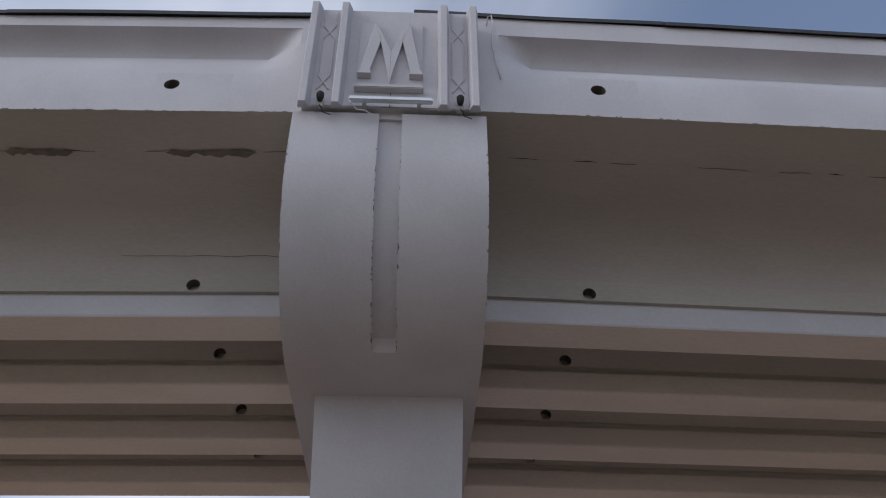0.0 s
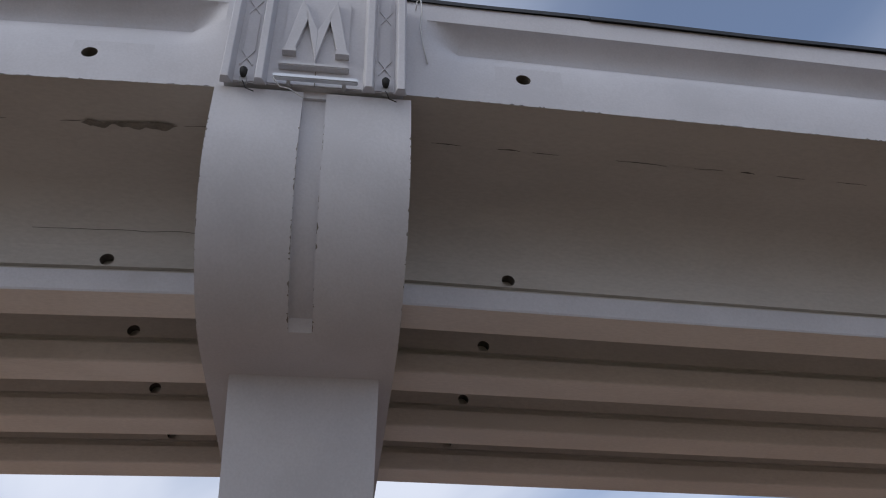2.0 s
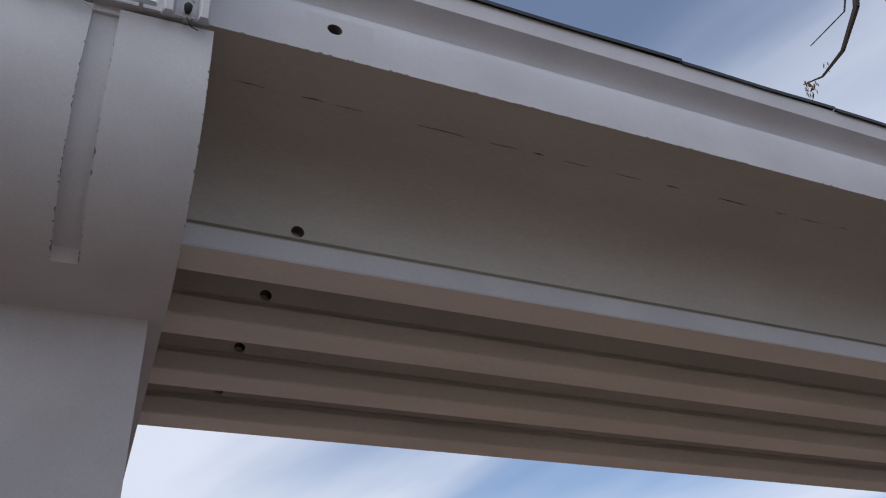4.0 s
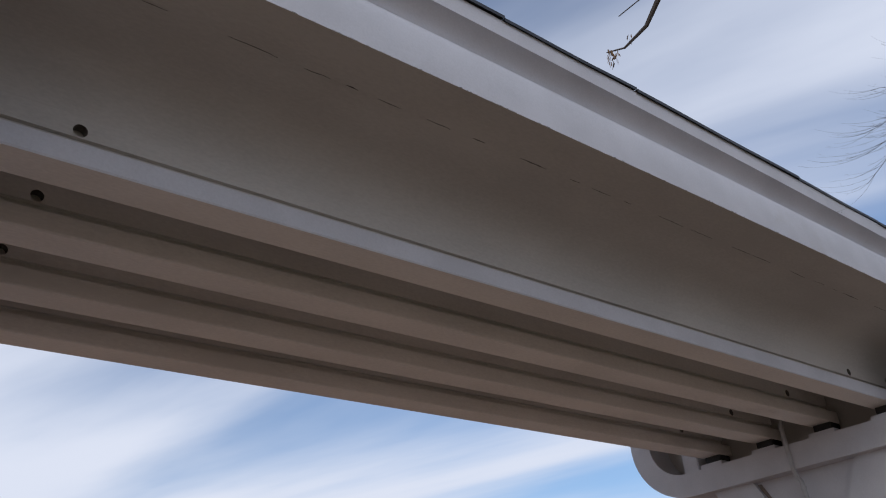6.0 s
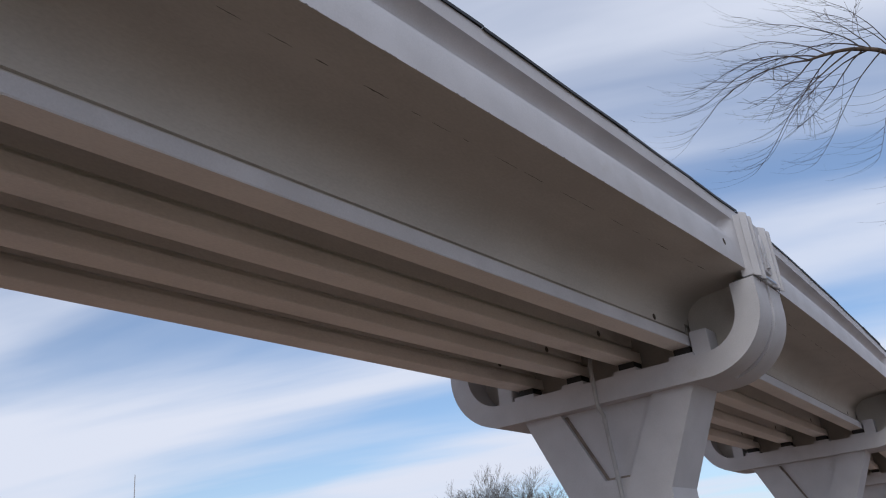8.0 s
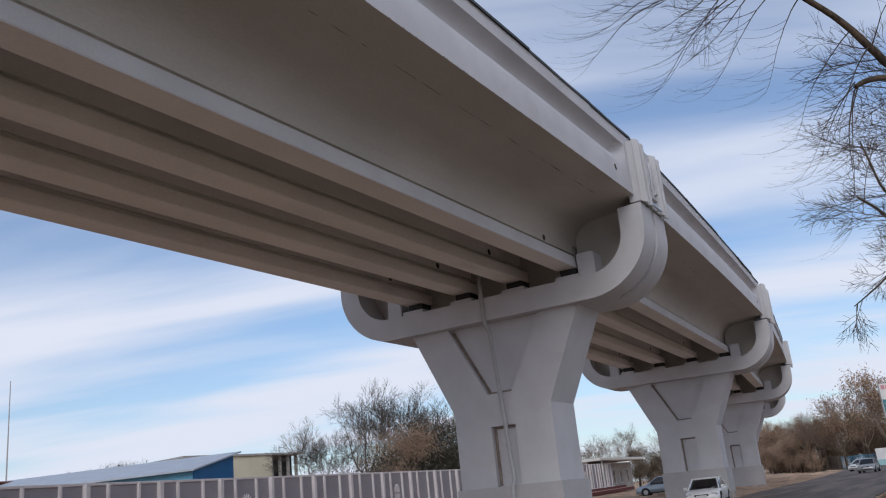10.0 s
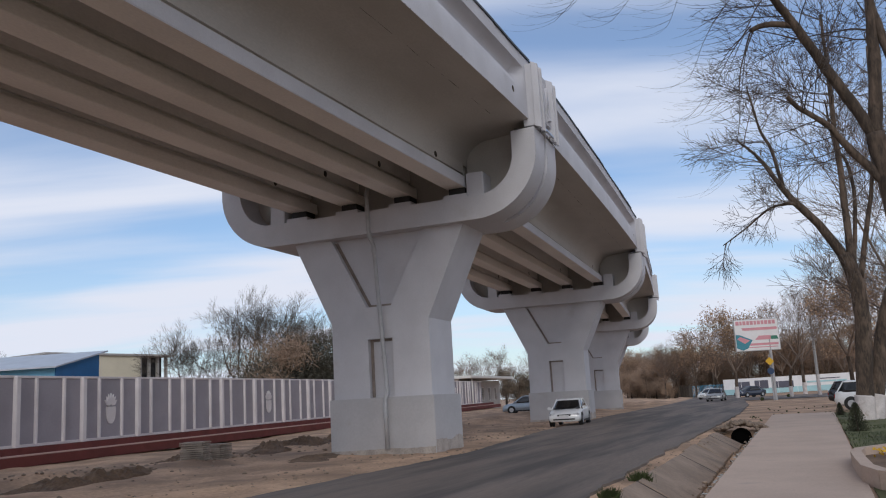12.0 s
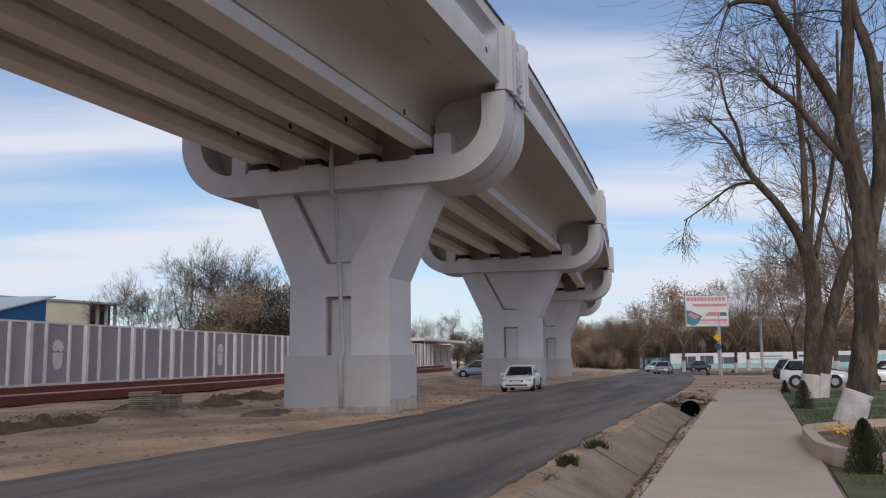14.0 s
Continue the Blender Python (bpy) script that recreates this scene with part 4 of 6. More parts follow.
board = thing("billboard", pose(91.2, -5.75, 0.25, 0, 0, -70.2), "white billboard with pink headings on a single post", "billboard")
part("post", tubed([(1.15, 0.1, -0.7), (1.15, 0.1, 6.0)], 0.15, 12), STEEL, board)
part("frame", boxed(-2.2, 2.2, 0.0, 0.22, 4.66, 7.84, bevel=0.02), STEEL, board)
part("sheet", boxed(-2.13, 2.13, -0.03, 0.0, 4.72, 7.78), PRINTWHITE, board)
bar = lambda n, x0, x1, z0, z1, m, l="": part(n, boxed(x0, x1, -0.045, -0.031, z0, z1), m, board, l)
x = -2.0
for w in (0.32, 0.22, 0.3, 0.26, 0.3, 0.24, 0.3, 0.26, 0.3, 0.28, 0.3):
    bar("heading", x, x + w, 7.28, 7.66, PRINTPINK, "pink heading bar")
    x += w + 0.08
bar("subheading", -1.4, 2.0, 6.75, 6.95, PRINTPINK)
part("arrow", prism([(-1.5, 6.98), (1.9, 6.98), (2.05, 6.86), (1.9, 6.72), (-1.2, 6.72)], lambda a, b, d: (a, d, b), -0.06, -0.046), PRINTPINK, board)
part("picture", prism([(-2.1, 5.0), (-2.1, 6.35), (-1.7, 6.3), (-0.5, 5.75), (-1.0, 4.95), (-1.5, 4.75)], lambda a, b, d: (a, d, b), -0.06, -0.031), PRINTTEAL, board)
part("picture_top", prism([(-2.0, 5.9), (-1.7, 6.12), (-0.75, 5.72), (-1.3, 5.4)], lambda a, b, d: (a, d, b), -0.075, -0.061), PRINTPINK, board)
part("building_print", prism([(-0.25, 5.75), (0.15, 6.15), (1.3, 6.15), (1.3, 5.75)], lambda a, b, d: (a, d, b), -0.06, -0.031), PRINTPINK, board)
part("green_print", prism([(1.3, 5.75), (1.3, 6.1), (1.9, 6.1), (2.05, 5.75)], lambda a, b, d: (a, d, b), -0.06, -0.031), PRINTGREEN, board)
bar("caption", -0.8, 2.0, 5.2, 5.42, PRINTPINK)
bar("footnote", -0.9, 1.9, 4.98, 5.06, PRINTPINK)

sign = thing("priority_sign", pose(90.6, -6.67, 0.25, 0, 0, -72), "yellow diamond road sign above a small dark round sign", "road sign")
part("post", tubed([(0, 0.1, -0.5), (0, 0.1, 4.2)], 0.05, 8), STEEL, sign)
part("diamond", prism([(-0.42, 3.55), (0, 3.97), (0.42, 3.55), (0, 3.13)], lambda a, b, d: (a, d, b), 0.0, 0.04), YELLOW, sign, "yellow diamond plate")
part("round_plate", prism([(0.33 * math.cos(2 * math.pi * i / 16), 2.6 + 0.33 * math.sin(2 * math.pi * i / 16)) for i in range(16)], lambda a, b, d: (a, d, b), 0.0, 0.04), ROADBLUE, sign)

pole = thing("street_pole", pose(112.0, -10.8, 0), "tall pale concrete street pole with whitewashed foot", "pole")
part("shaft", tubed([(0, 0, -0.3), (0, 0, 12.0)], [0.2, 0.12], 10), GREYWALL, pole)
part("whitewash", tubed([(0, 0, -0.2), (0, 0, 2.4)], [0.23, 0.21], 10), LIME, pole)
part("bracket", tubed([(0, 0, 11.8), (-0.6, 0.6, 12.3), (-1.6, 1.6, 12.4)], 0.05, 6), STEEL, pole)
part("lamp_head", boxed(-2.3, -1.4, 1.4, 1.8, 12.3, 12.5, bevel=0.04), STEEL, pole)

mast = thing("radio_mast", pose(169.5, 263.5, 0), "thin distant lattice radio mast", "mast")
part("shaft", tubed([(0, 0, 0), (0, 0, 55)], [0.35, 0.15], 6), STEEL, mast)

# ---- parked cars ----


def build_car(m, paint, label, length=4.4, width=1.73, height=1.45, hatch=False, group="parked cars"):
    """A car that faces +x, wheels on z = 0."""
    car = thing("car", m, label, "car", group)
    L, W, H = length, width, height
    rear, nose = -L / 2, L / 2
    belt = 0.6 * H
    tail_top = belt + (0.05 if hatch else 0.06)
    # body: rounded sections along its length
    stations = [(rear, 0.42, 0.62, 0.80), (rear + 0.06, 0.30, tail_top - 0.06, 0.92), (rear + 0.35, 0.22, tail_top, 0.98), (rear + 0.9, 0.2, belt + 0.05, 1.0), (0.0, 0.19, belt + 0.02, 1.0), (nose - 1.25, 0.2, belt - 0.0, 1.0), (nose - 0.6, 0.2, belt - 0.07, 0.99), (nose - 0.25, 0.2, belt - 0.14, 0.96), (nose - 0.07, 0.2, belt - 0.24, 0.91), (nose, 0.26, 0.52, 0.84)]
    bm = bmesh.new()
    rows = []
    for x, z0, z1, f in stations:
        h = W / 2 * f
        zm = z0 + (z1 - z0) * 0.45
        ring = [(-h * 0.9, z0), (-h * 0.985, z0 + 0.1), (-h, zm), (-h * 0.96, z1 - 0.09), (-h * 0.86, z1), (0, z1 + 0.03), (h * 0.86, z1), (h * 0.96, z1 - 0.09), (h, zm), (h * 0.985, z0 + 0.1), (h * 0.9, z0)]
        rows.append([bm.verts.new((x, y, z)) for y, z in ring])
    for a, b in zip(rows, rows[1:]):
        for i in range(11):
            j = (i + 1) % 11
            bm.faces.new((a[i], a[j], b[j], b[i]))
    bm.faces.new(rows[0])
    bm.faces.new(rows[-1][::-1])
    body = part("body", bm, paint, car, "", True)
    # cabin: dark glass house with painted roof and pillars
    back, top_back = (rear + 0.12, rear + 0.5) if hatch else (rear + 0.55, rear + 1.25)
    front_low, front_top = nose - 0.95, nose - 1.85
    h0, h1 = W / 2 * 0.93, W / 2 * 0.7
    def ring(bm, f, z, grow):
        """A rounded rectangle at the height fraction f of the cabin."""
        a, b = back + (top_back - back) * f - grow, front_low + (front_top - front_low) * f + grow
        h = h0 + (h1 - h0) * f + 0.035 * math.sin(math.pi * f) + grow
        loop = []
        for q in range(28):
            t = 2 * math.pi * q / 28
            c, d = math.cos(t), math.sin(t)
            loop.append(bm.verts.new(((a + b) / 2 + (b - a) / 2 * math.copysign(abs(c) ** 0.36, c), h * math.copysign(abs(d) ** 0.36, d), z)))
        return loop

    def stacked(rings):
        bm, loops = bmesh.new(), []
        for f, z, grow in rings:
            loops.append(ring(bm, f, z, grow))
        for p, q in zip(loops, loops[1:]):
            for i in range(28):
                bm.faces.new((p[i], p[(i + 1) % 28], q[(i + 1) % 28], q[i]))
        bm.faces.new(loops[0][::-1])
        bm.faces.new(loops[-1])
        return bm

    top = H - 0.06
    part("cabin_glass", stacked([(f, belt - 0.03 + (top - belt + 0.03) * f, 0.0) for f in (0, 0.25, 0.5, 0.75, 1.0)]), CARGLASS, car, "dark tinted windows", True)
    part("roof", stacked([(0.9, top - 0.05, 0.012), (0.97, top - 0.005, 0.012), (1.0, top + 0.03, -0.05), (1.0, top + 0.05, -0.16)]), paint, car, "", True)
    mid = (back + front_low) / 2 - 0.1
    for s in (-1, 1):
        for (x0, x1) in ((back, top_back), (mid, mid - 0.05), (front_low, front_top)):
            part("pillar", tubed([(x0, s * h0 * (0.965 if x0 == front_low else 1.0), belt - 0.03), (x1, s * (h1 + 0.005), H - 0.05)], 0.035, 6), paint, car)
        part("mirror", boxed(front_low - 0.35, front_low - 0.2, *sorted((s * (W / 2 - 0.02), s * (W / 2 + 0.17))), belt - 0.02, belt + 0.13, bevel=0.03), paint, car)
        lamp = bmesh.new()
        box(lamp, nose - 0.34, nose - 0.035, *sorted((s * W * 0.25, s * W * 0.455)), belt - 0.36, belt - 0.2, bevel=0.05)
        part("headlight", lamp, LAMPGLASS, car)
        part("tail_light", boxed(rear + 0.0, rear + 0.14, *sorted((s * W * 0.28, s * W * 0.42)), belt - 0.3, belt - 0.1, bevel=0.02), TAILRED, car)
        part("sill", boxed(rear + 1.0, nose - 1.0, *sorted((s * (W / 2 - 0.06), s * (W / 2 - 0.005))), 0.17, 0.27, bevel=0.01), DARK, car)
        for x in (rear + 0.78, nose - 0.82):
            arch = tubed([(x, s * (W / 2 - 0.2), 0.31), (x, s * (W / 2 + 0.006), 0.31)], 0.36, 20)
            part("wheel_arch", arch, DARK, car)
            wheel = part("tyre", tubed([(x, s * (W / 2 - 0.19), 0.3), (x, s * (W / 2 - 0.17), 0.3), (x, s * (W / 2 + 0.0), 0.3), (x, s * (W / 2 + 0.02), 0.3)], [0.28, 0.3, 0.3, 0.27], 20), TYRE, car)
            rim = bmesh.new()
            tube(rim, [(x, s * (W / 2 + 0.0), 0.3), (x, s * (W / 2 + 0.026), 0.3)], 0.19, 16)
            part("rim", rim, RIM, wheel)
    part("grille", boxed(nose - 0.12, nose + 0.006, -W * 0.21, W * 0.21, belt - 0.37, belt - 0.26, bevel=0.02), DARK, car)
    part("air_intake", boxed(nose - 0.1, nose + 0.008, -W * 0.34, W * 0.34, 0.27, 0.38, bevel=0.02), DARK, car)
    for x0, x1 in ((nose - 0.03, nose + 0.02), (rear - 0.02, rear + 0.05)):
        part("number_plate", boxed(x0, x1, -0.26, 0.26, 0.43, 0.54), PLATE, car)
    return car


build_car(pose(46.4, 1.75, 0.03, 0, 0, 187), CARWHITE, "white sedan with dark windows parked beside the pier", 4.5, 1.73, 1.4)
build_car(pose(72.5, 12.7, ground_height(72.5, 12.7), 0, 0, 100), CARBLUE, "pale blue sedan parked on the dirt", 4.2, 1.69, 1.5)
build_car(pose(102.5, 0.0, 0.04, 0, 0, 178), CARSILVER, "grey sedan on the road facing the camera", 4.4, 1.72, 1.45, group="cars on the road")
build_car(pose(123.0, -2.2, 0.04, 0, 0, 140), CARDARK, "dark blue sedan near the junction", 4.4, 1.72, 1.45, group="cars on the road")
build_car(pose(124.0, 3.0, 0.04, 0, 0, 155), CARWHITE, "white sedan beyond the junction", 4.4, 1.72, 1.45, group="cars on the road")
build_car(pose(50.5, -13.3, 0.05, 0, 0, -92), CARWHITE, "small white hatchback parked behind a tree", 3.5, 1.5, 1.5, True)
build_car(pose(60.5, -13.45, 0.05, 0, 0, -90), CARBLACK, "black car parked behind the white hatchback", 4.3, 1.7, 1.5, True)
build_car(pose(53.6, -17.7, 0.05, 0, 0, -85), CARWHITE, "white sedan parked beyond the trees", 4.4, 1.72, 1.45)

# ---- trees ----


def twig_prism(verts, faces, a, b, ra, rb, sides=3):
    way = b - a
    if way.length < 1e-5:
        return
    side = way.orthogonal().normalized()
    up = way.normalized().cross(side)
    n = len(verts)
    for c, r in ((a, ra), (b, rb)):
        for k in range(sides):
            t = 2 * math.pi * k / sides
            verts.append(c + r * (math.cos(t) * side + math.sin(t) * up))
    for k in range(sides):
        j = (k + 1) % sides
        faces.append((n + k, n + j, n + sides + j, n + sides + k))


def grow(rng, verts, faces, p, way, length, radius, level, droop, tips, least):
    """A limb of a few bent segments with side shoots; the ends are collected in tips."""
    steps = 4 if level > 1 else 3
    r = radius
    for i in range(steps):
        way = (way + Vector((rng.gauss(0, 0.13), rng.gauss(0, 0.13), rng.gauss(0, 0.09) + droop))).normalized()
        q = p + way * (length / steps)
        r2 = max(least * 0.7, r * (0.84 if level else 0.7))
        twig_prism(verts, faces, p, q, r, r2, 6 if radius > 0.05 else (4 if radius > 0.018 else 3))
        p, r = q, r2
        if level > 0 and i > 0:
            for _ in range(2 if level < 3 else 1):
                side = way.orthogonal().normalized()
                side.rotate(Matrix.Rotation(rng.uniform(0, 2 * math.pi), 3, way))
                child = (way * rng.uniform(0.6, 1.0) + side * rng.uniform(0.42, 0.8) + Vector((0, 0, 0.12))).normalized()
                grow(rng, verts, faces, p, child, length * rng.uniform(0.5, 0.72), max(least, r * rng.uniform(0.42, 0.62)), level - 1, droop, tips, least)
    if level > 0:
        grow(rng, verts, faces, p, way, length * 0.62, max(least, r * 0.85), level - 1, droop, tips, least)
    else:
        tips.append(p)


def raw_mesh(name, verts, faces, mat):
    me = bpy.data.meshes.new(name)
    me.from_pydata(verts, [], faces)
    me.materials.append(mat)
    return me


def bare_tree_meshes(seed, height, radius, level, droop, least, mat, leaves=0, leaf_mat=None, leaf_size=0.12, spread=0.6):
    rng = random.Random(seed)
    tv, tf, cv, cf, tips = [], [], [], [], []
    p, way = Vector((0, 0, -0.2)), Vector((rng.gauss(0, 0.05), rng.gauss(0, 0.05), 1)).normalized()
    r = radius
    split = height * 0.28
    for i in range(5):
        q = p + way * (split / 5)
        twig_prism(tv, tf, p, q, r, r * 0.93, 8)
        p, r = q, r * 0.93
        way = (way + Vector((rng.gauss(0, 0.06), rng.gauss(0, 0.06), 0.1))).normalized()
    n = rng.randint(4, 5)
    for k in range(n):
        a = 2 * math.pi * (k + rng.random() * 0.6) / n
        child = Vector((math.cos(a) * spread, math.sin(a) * spread, rng.uniform(0.8, 1.2))).normalized()
        grow(rng, cv, cf, p, child, height * rng.uniform(0.28, 0.36), r * rng.uniform(0.45, 0.65), level, droop, tips, least)
    if leaves and tips:
        for i in range(leaves):
            c = rng.choice(tips) + Vector((rng.gauss(0, 0.35), rng.gauss(0, 0.35), rng.gauss(0, 0.3)))
            u = Vector((rng.gauss(0, 1), rng.gauss(0, 1), rng.gauss(0, 1))).normalized()
            w = u.orthogonal().normalized() * leaf_size * rng.uniform(0.5, 1.2)
            u = u * leaf_size * rng.uniform(0.5, 1.2)
            m = len(tv)
            tv_leaf.extend([c - u, c + w, c + u, c - w])
            k = len(tv_leaf) - 4
            tf_leaf.append((k, k + 1, k + 2, k + 3))
    return raw_mesh("trunk", tv, tf, BARK), raw_mesh("crown", cv, cf, mat)


def plant(me_trunk, me_crown, me_leaf, m, label, group, leaf_label=""):
    tree = thing("tree", m, label, "tree", group)
    part("trunk", me_trunk, None, tree)
    part("crown", me_crown, None, tree)
    if me_leaf:
        part("foliage", me_leaf, None, tree, leaf_label)
    return tree


kinds = []
for seed, h, level, leaves, mat in ((11, 11.0, 4, 0, FARTWIG), (12, 12.0, 4, 0, FARTWIG), (13, 12.5, 4, 1800, FARTWIG), (14, 11.0, 4, 3000, FARTWIG), (15, 13.0, 4, 0, FARTWIG)):
    tv_leaf, tf_leaf = [], []
    a, b = bare_tree_meshes(seed, h, 0.22, level, 0.02, 0.009, mat, leaves, DRYLEAF, 0.1, 0.55 if seed != 12 else 0.35)
    kinds.append((a, b, raw_mesh("foliage", tv_leaf, tf_leaf, DRYLEAF) if leaves else None))

for seed, h in ((11, 11.0), (12, 12.0), (15, 13.0)):
    a, b = bare_tree_meshes(seed + 40, h, 0.22, 4, 0.015, 0.011, GREYTWIG, 0, None, 0.1, 0.5)
    kinds.append((a, b, None))


def leafy_mesh(seed, count, sizes, mat, slim=0.5):
    """A ragged bushy crown of small leaf sprays in overlapping lumps."""
    rng = random.Random(seed)
    verts, faces = [], []
    lumps = [(Vector((rng.gauss(0, 1.5), rng.gauss(0, 1.5), rng.uniform(1.0, 6.2))), rng.uniform(0.7, 1.6)) for _ in range(16)]
    for i in range(count):
        c, r = rng.choice(lumps)
        p = c + Vector((rng.gauss(0, 1), rng.gauss(0, 1), rng.gauss(0, 1))) * r * 0.6
        if p.z < 0.05:
            continue
        u = Vector((rng.gauss(0, 1), rng.gauss(0, 1), rng.gauss(0, 1))).normalized()
        w = u.orthogonal().normalized() * rng.uniform(*sizes) * slim
        u = u * rng.uniform(*sizes)
        k = len(verts)
        verts.extend([p - u, p + w, p + u, p - w])
        faces.append((k, k + 1, k + 2, k + 3))
    return raw_mesh("foliage", verts, faces, mat)


bushy = [leafy_mesh(31, 16000, (0.06, 0.17), EVERGREEN, 0.35), leafy_mesh(32, 16000, (0.06, 0.17), CONIFER, 0.35)]
BROWNISH = material("brown_evergreen", (0.165, 0.125, 0.088), 0.85, 0.4, 0.8, 8, 0.0)
bushy.append(leafy_mesh(33, 16000, (0.07, 0.2), BROWNISH, 0.22))
SCRUB = material("brown_scrub_twigs", (0.31, 0.215, 0.15), 0.9, 0.35, 0.6, 8, 0.0)
bushy.append(leafy_mesh(34, 7500, (0.22, 0.55), SCRUB, 0.045))
stem_me = finish("trunk", tubed([(0, 0, -0.2), (0.1, 0, 2.0), (0.0, 0.1, 5.5)], [0.2, 0.15, 0.05], 8), BARK)


def bush(kind, m, label):
    tree = thing("evergreen_tree", m, label, "tree", "evergreen trees")
    part("trunk", stem_me, None, tree)
    part("foliage", bushy[kind], None, tree)


rng = random.Random(77)
grey_label = "bare grey deciduous tree with fine twigs"
for x, y, s, k in ((66.0, 45.5, 0.8, 4), (68.5, 43.6, 0.8, 0), (69.0, 39.6, 1.05, 4), (68.0, 36.5, 1.0, 0), (74, 38.0, 1.02, 4), (72.0, 32.5, 0.95, 1), (71, 35, 0.9, 0), (79, 99, 1.0, 1), (82, 95, 1.05, 1), (77, 82.5, 0.9, 1), (79, 84, 0.9, 0), (87, 85, 0.85, 1), (90, 80, 0.8, 1), (58.5, 62, 0.8, 1)):
    plant(*kinds[{0: 5, 1: 6, 4: 7}[k]], pose(x, y, 0, 0, 0, rng.uniform(0, 360)) @ Matrix.Scale(s, 4), grey_label, "trees beyond the fence")
for x, y, s, k in ((66.5, 32.3, 1.15, 0), (66.0, 33.4, 1.15, 3), (67.0, 31.0, 1.1, 0), (68.0, 36.6, 0.8, 0), (68.0, 41.0, 0.7, 1), (67.0, 45.0, 0.55, 3), (67.5, 28.6, 1.0, 0), (70.0, 39.0, 0.6, 0), (68.5, 26.5, 0.75, 1), (65.5, 26.2, 0.65, 1)):
    bush(k, pose(x, y, 0, 0, 0, rng.uniform(0, 360)) @ Matrix.Scale(s, 4), "dense dark evergreen tree behind the fence")
for x, y, s, k in ((133, 36, 0.95, 0), (136, 31, 0.9, 4), (128, 40, 0.75, 1), (146, 50, 0.7, 1), (142, 44, 0.8, 0)):
    plant(*kinds[k], pose(x, y, 0, 0, 0, rng.uniform(0, 360)) @ Matrix.Scale(s, 4), grey_label, "trees behind the building")
for x, y, s, k in ((131, 33, 0.95, 2), (135, 34, 0.85, 0), (138, 30, 0.8, 2)):
    bush(k, pose(x, y, 0, 0, 0, rng.uniform(0, 360)) @ Matrix.Scale(s, 4), "dense dark evergreen tree behind the building")
# wood along the far side of the road
for i in range(34):
    f = i / 33
    x = 250 - 95 * f + rng.gauss(0, 4)
    y = 34 - 20 * f + rng.gauss(0, 2.5)
    plant(*kinds[(0, 3, 2, 4, 3)[i % 5]], pose(x, y, 0, 0, 0, rng.uniform(0, 360)) @ Matrix.Scale(rng.uniform(0.62, 0.95), 4), "bare brown roadside tree with some dry leaves", "roadside wood")
for i in range(10):
    bush(3, pose(236 - 9 * i + rng.gauss(0, 2), 32 - 2 * i + rng.gauss(0, 2), 0, 0, 0, rng.uniform(0, 360)) @ Matrix.Scale(rng.uniform(0.35, 0.6), 4), "brown scrubby bush below the roadside wood")
for i in range(26):
    f = i / 25
    x = 168 + rng.gauss(0, 8)
    y = 9 - 62 * f + rng.gauss(0, 1.5)
    plant(*kinds[(3, 2, 4, 3, 0)[i % 5]], pose(x, y, 0, 0, 0, rng.uniform(0, 360)) @ Matrix.Scale(rng.uniform(0.8, 1.2), 4), "tall bare tree with clinging dry leaves", "park trees")
for x, y, s, k in ((108.0, -7.8, 0.95, 4), (118.0, -1.0, 1.15, 3), (126.0, -9.0, 1.2, 4), (96.0, -14.0, 1.15, 4), (84.0, -15.5, 1.1, 3), (72.0, -16.0, 1.05, 4), (64.0, -20.0, 1.1, 0), (98, -24, 1.2, 2), (80, -24, 1.15, 4)):
    tree = plant(*kinds[k], pose(x, y, 0, 0, 0, rng.uniform(0, 360)) @ Matrix.Scale(s, 4), "bare street tree with whitewashed trunk", "street trees")
    part("whitewash", tubed([(0, 0, -0.1), (0, 0, 1.3)], [0.245, 0.235], 10), LIME, tree)

for x, y, s, k in ((48.0, -15.8, 1.35, 1),):
    plant(*kinds[k], pose(x, y, 0, 0, 0, rng.uniform(0, 360)) @ Matrix.Scale(s, 4), "tall slender bare tree on the lawn", "tall lawn trees")

# scrub and undergrowth that close the wood down to the ground
for i in range(44):
    f = i / 43
    x, y = 256 - 92 * f + rng.gauss(0, 3), 36 - 19 * f + rng.uniform(-1, 5)
    bush(3, pose(x, y, 0, 0, 0, rng.uniform(0, 360)) @ Matrix.Scale(rng.uniform(0.7, 1.15), 4), "bare brown scrub at the foot of the wood")
for i in range(44):
    x, y = 172 + rng.uniform(0, 14), 14 - 68 * i / 43 + rng.gauss(0, 1)
    bush(3, pose(x, y, 0, 0, 0, rng.uniform(0, 360)) @ Matrix.Scale(rng.uniform(0.9, 1.4), 4), "bare brown scrub behind the hoarding wall")
# distant tree line on the horizon
for i in range(46):
    a = radians(4 + 100 * i / 45)
    d = rng.uniform(300, 380)
    x, y = d * math.sin(a + 0.25), d * math.cos(a + 0.25) - 20
    if i % 2:
        plant(*kinds[(0, 4, 3)[i % 3]], pose(x, y, 0, 0, 0, rng.uniform(0, 360)) @ Matrix.Scale(rng.uniform(0.6, 0.9), 4), "distant hazy bare tree on the horizon", "distant trees")
    else:
        bush(2, pose(x, y, 0, 0, 0, rng.uniform(0, 360)) @ Matrix.Scale(rng.uniform(0.7, 1.2), 4), "distant brown bushy tree on the horizon")

# board fence below the roadside wood
fence2 = thing("board_fence", pose(192, 24.2, 0, 0, 0, 203.6), "weathered grey board fence below the trees", "fence")
for i in range(98):
    part("board", boxed(0.36 * i, 0.36 * i + 0.33, -0.02, 0.02, 0, rng.uniform(1.9, 2.4)), BOARD, fence2)

# ---- big trees on the lawn ----


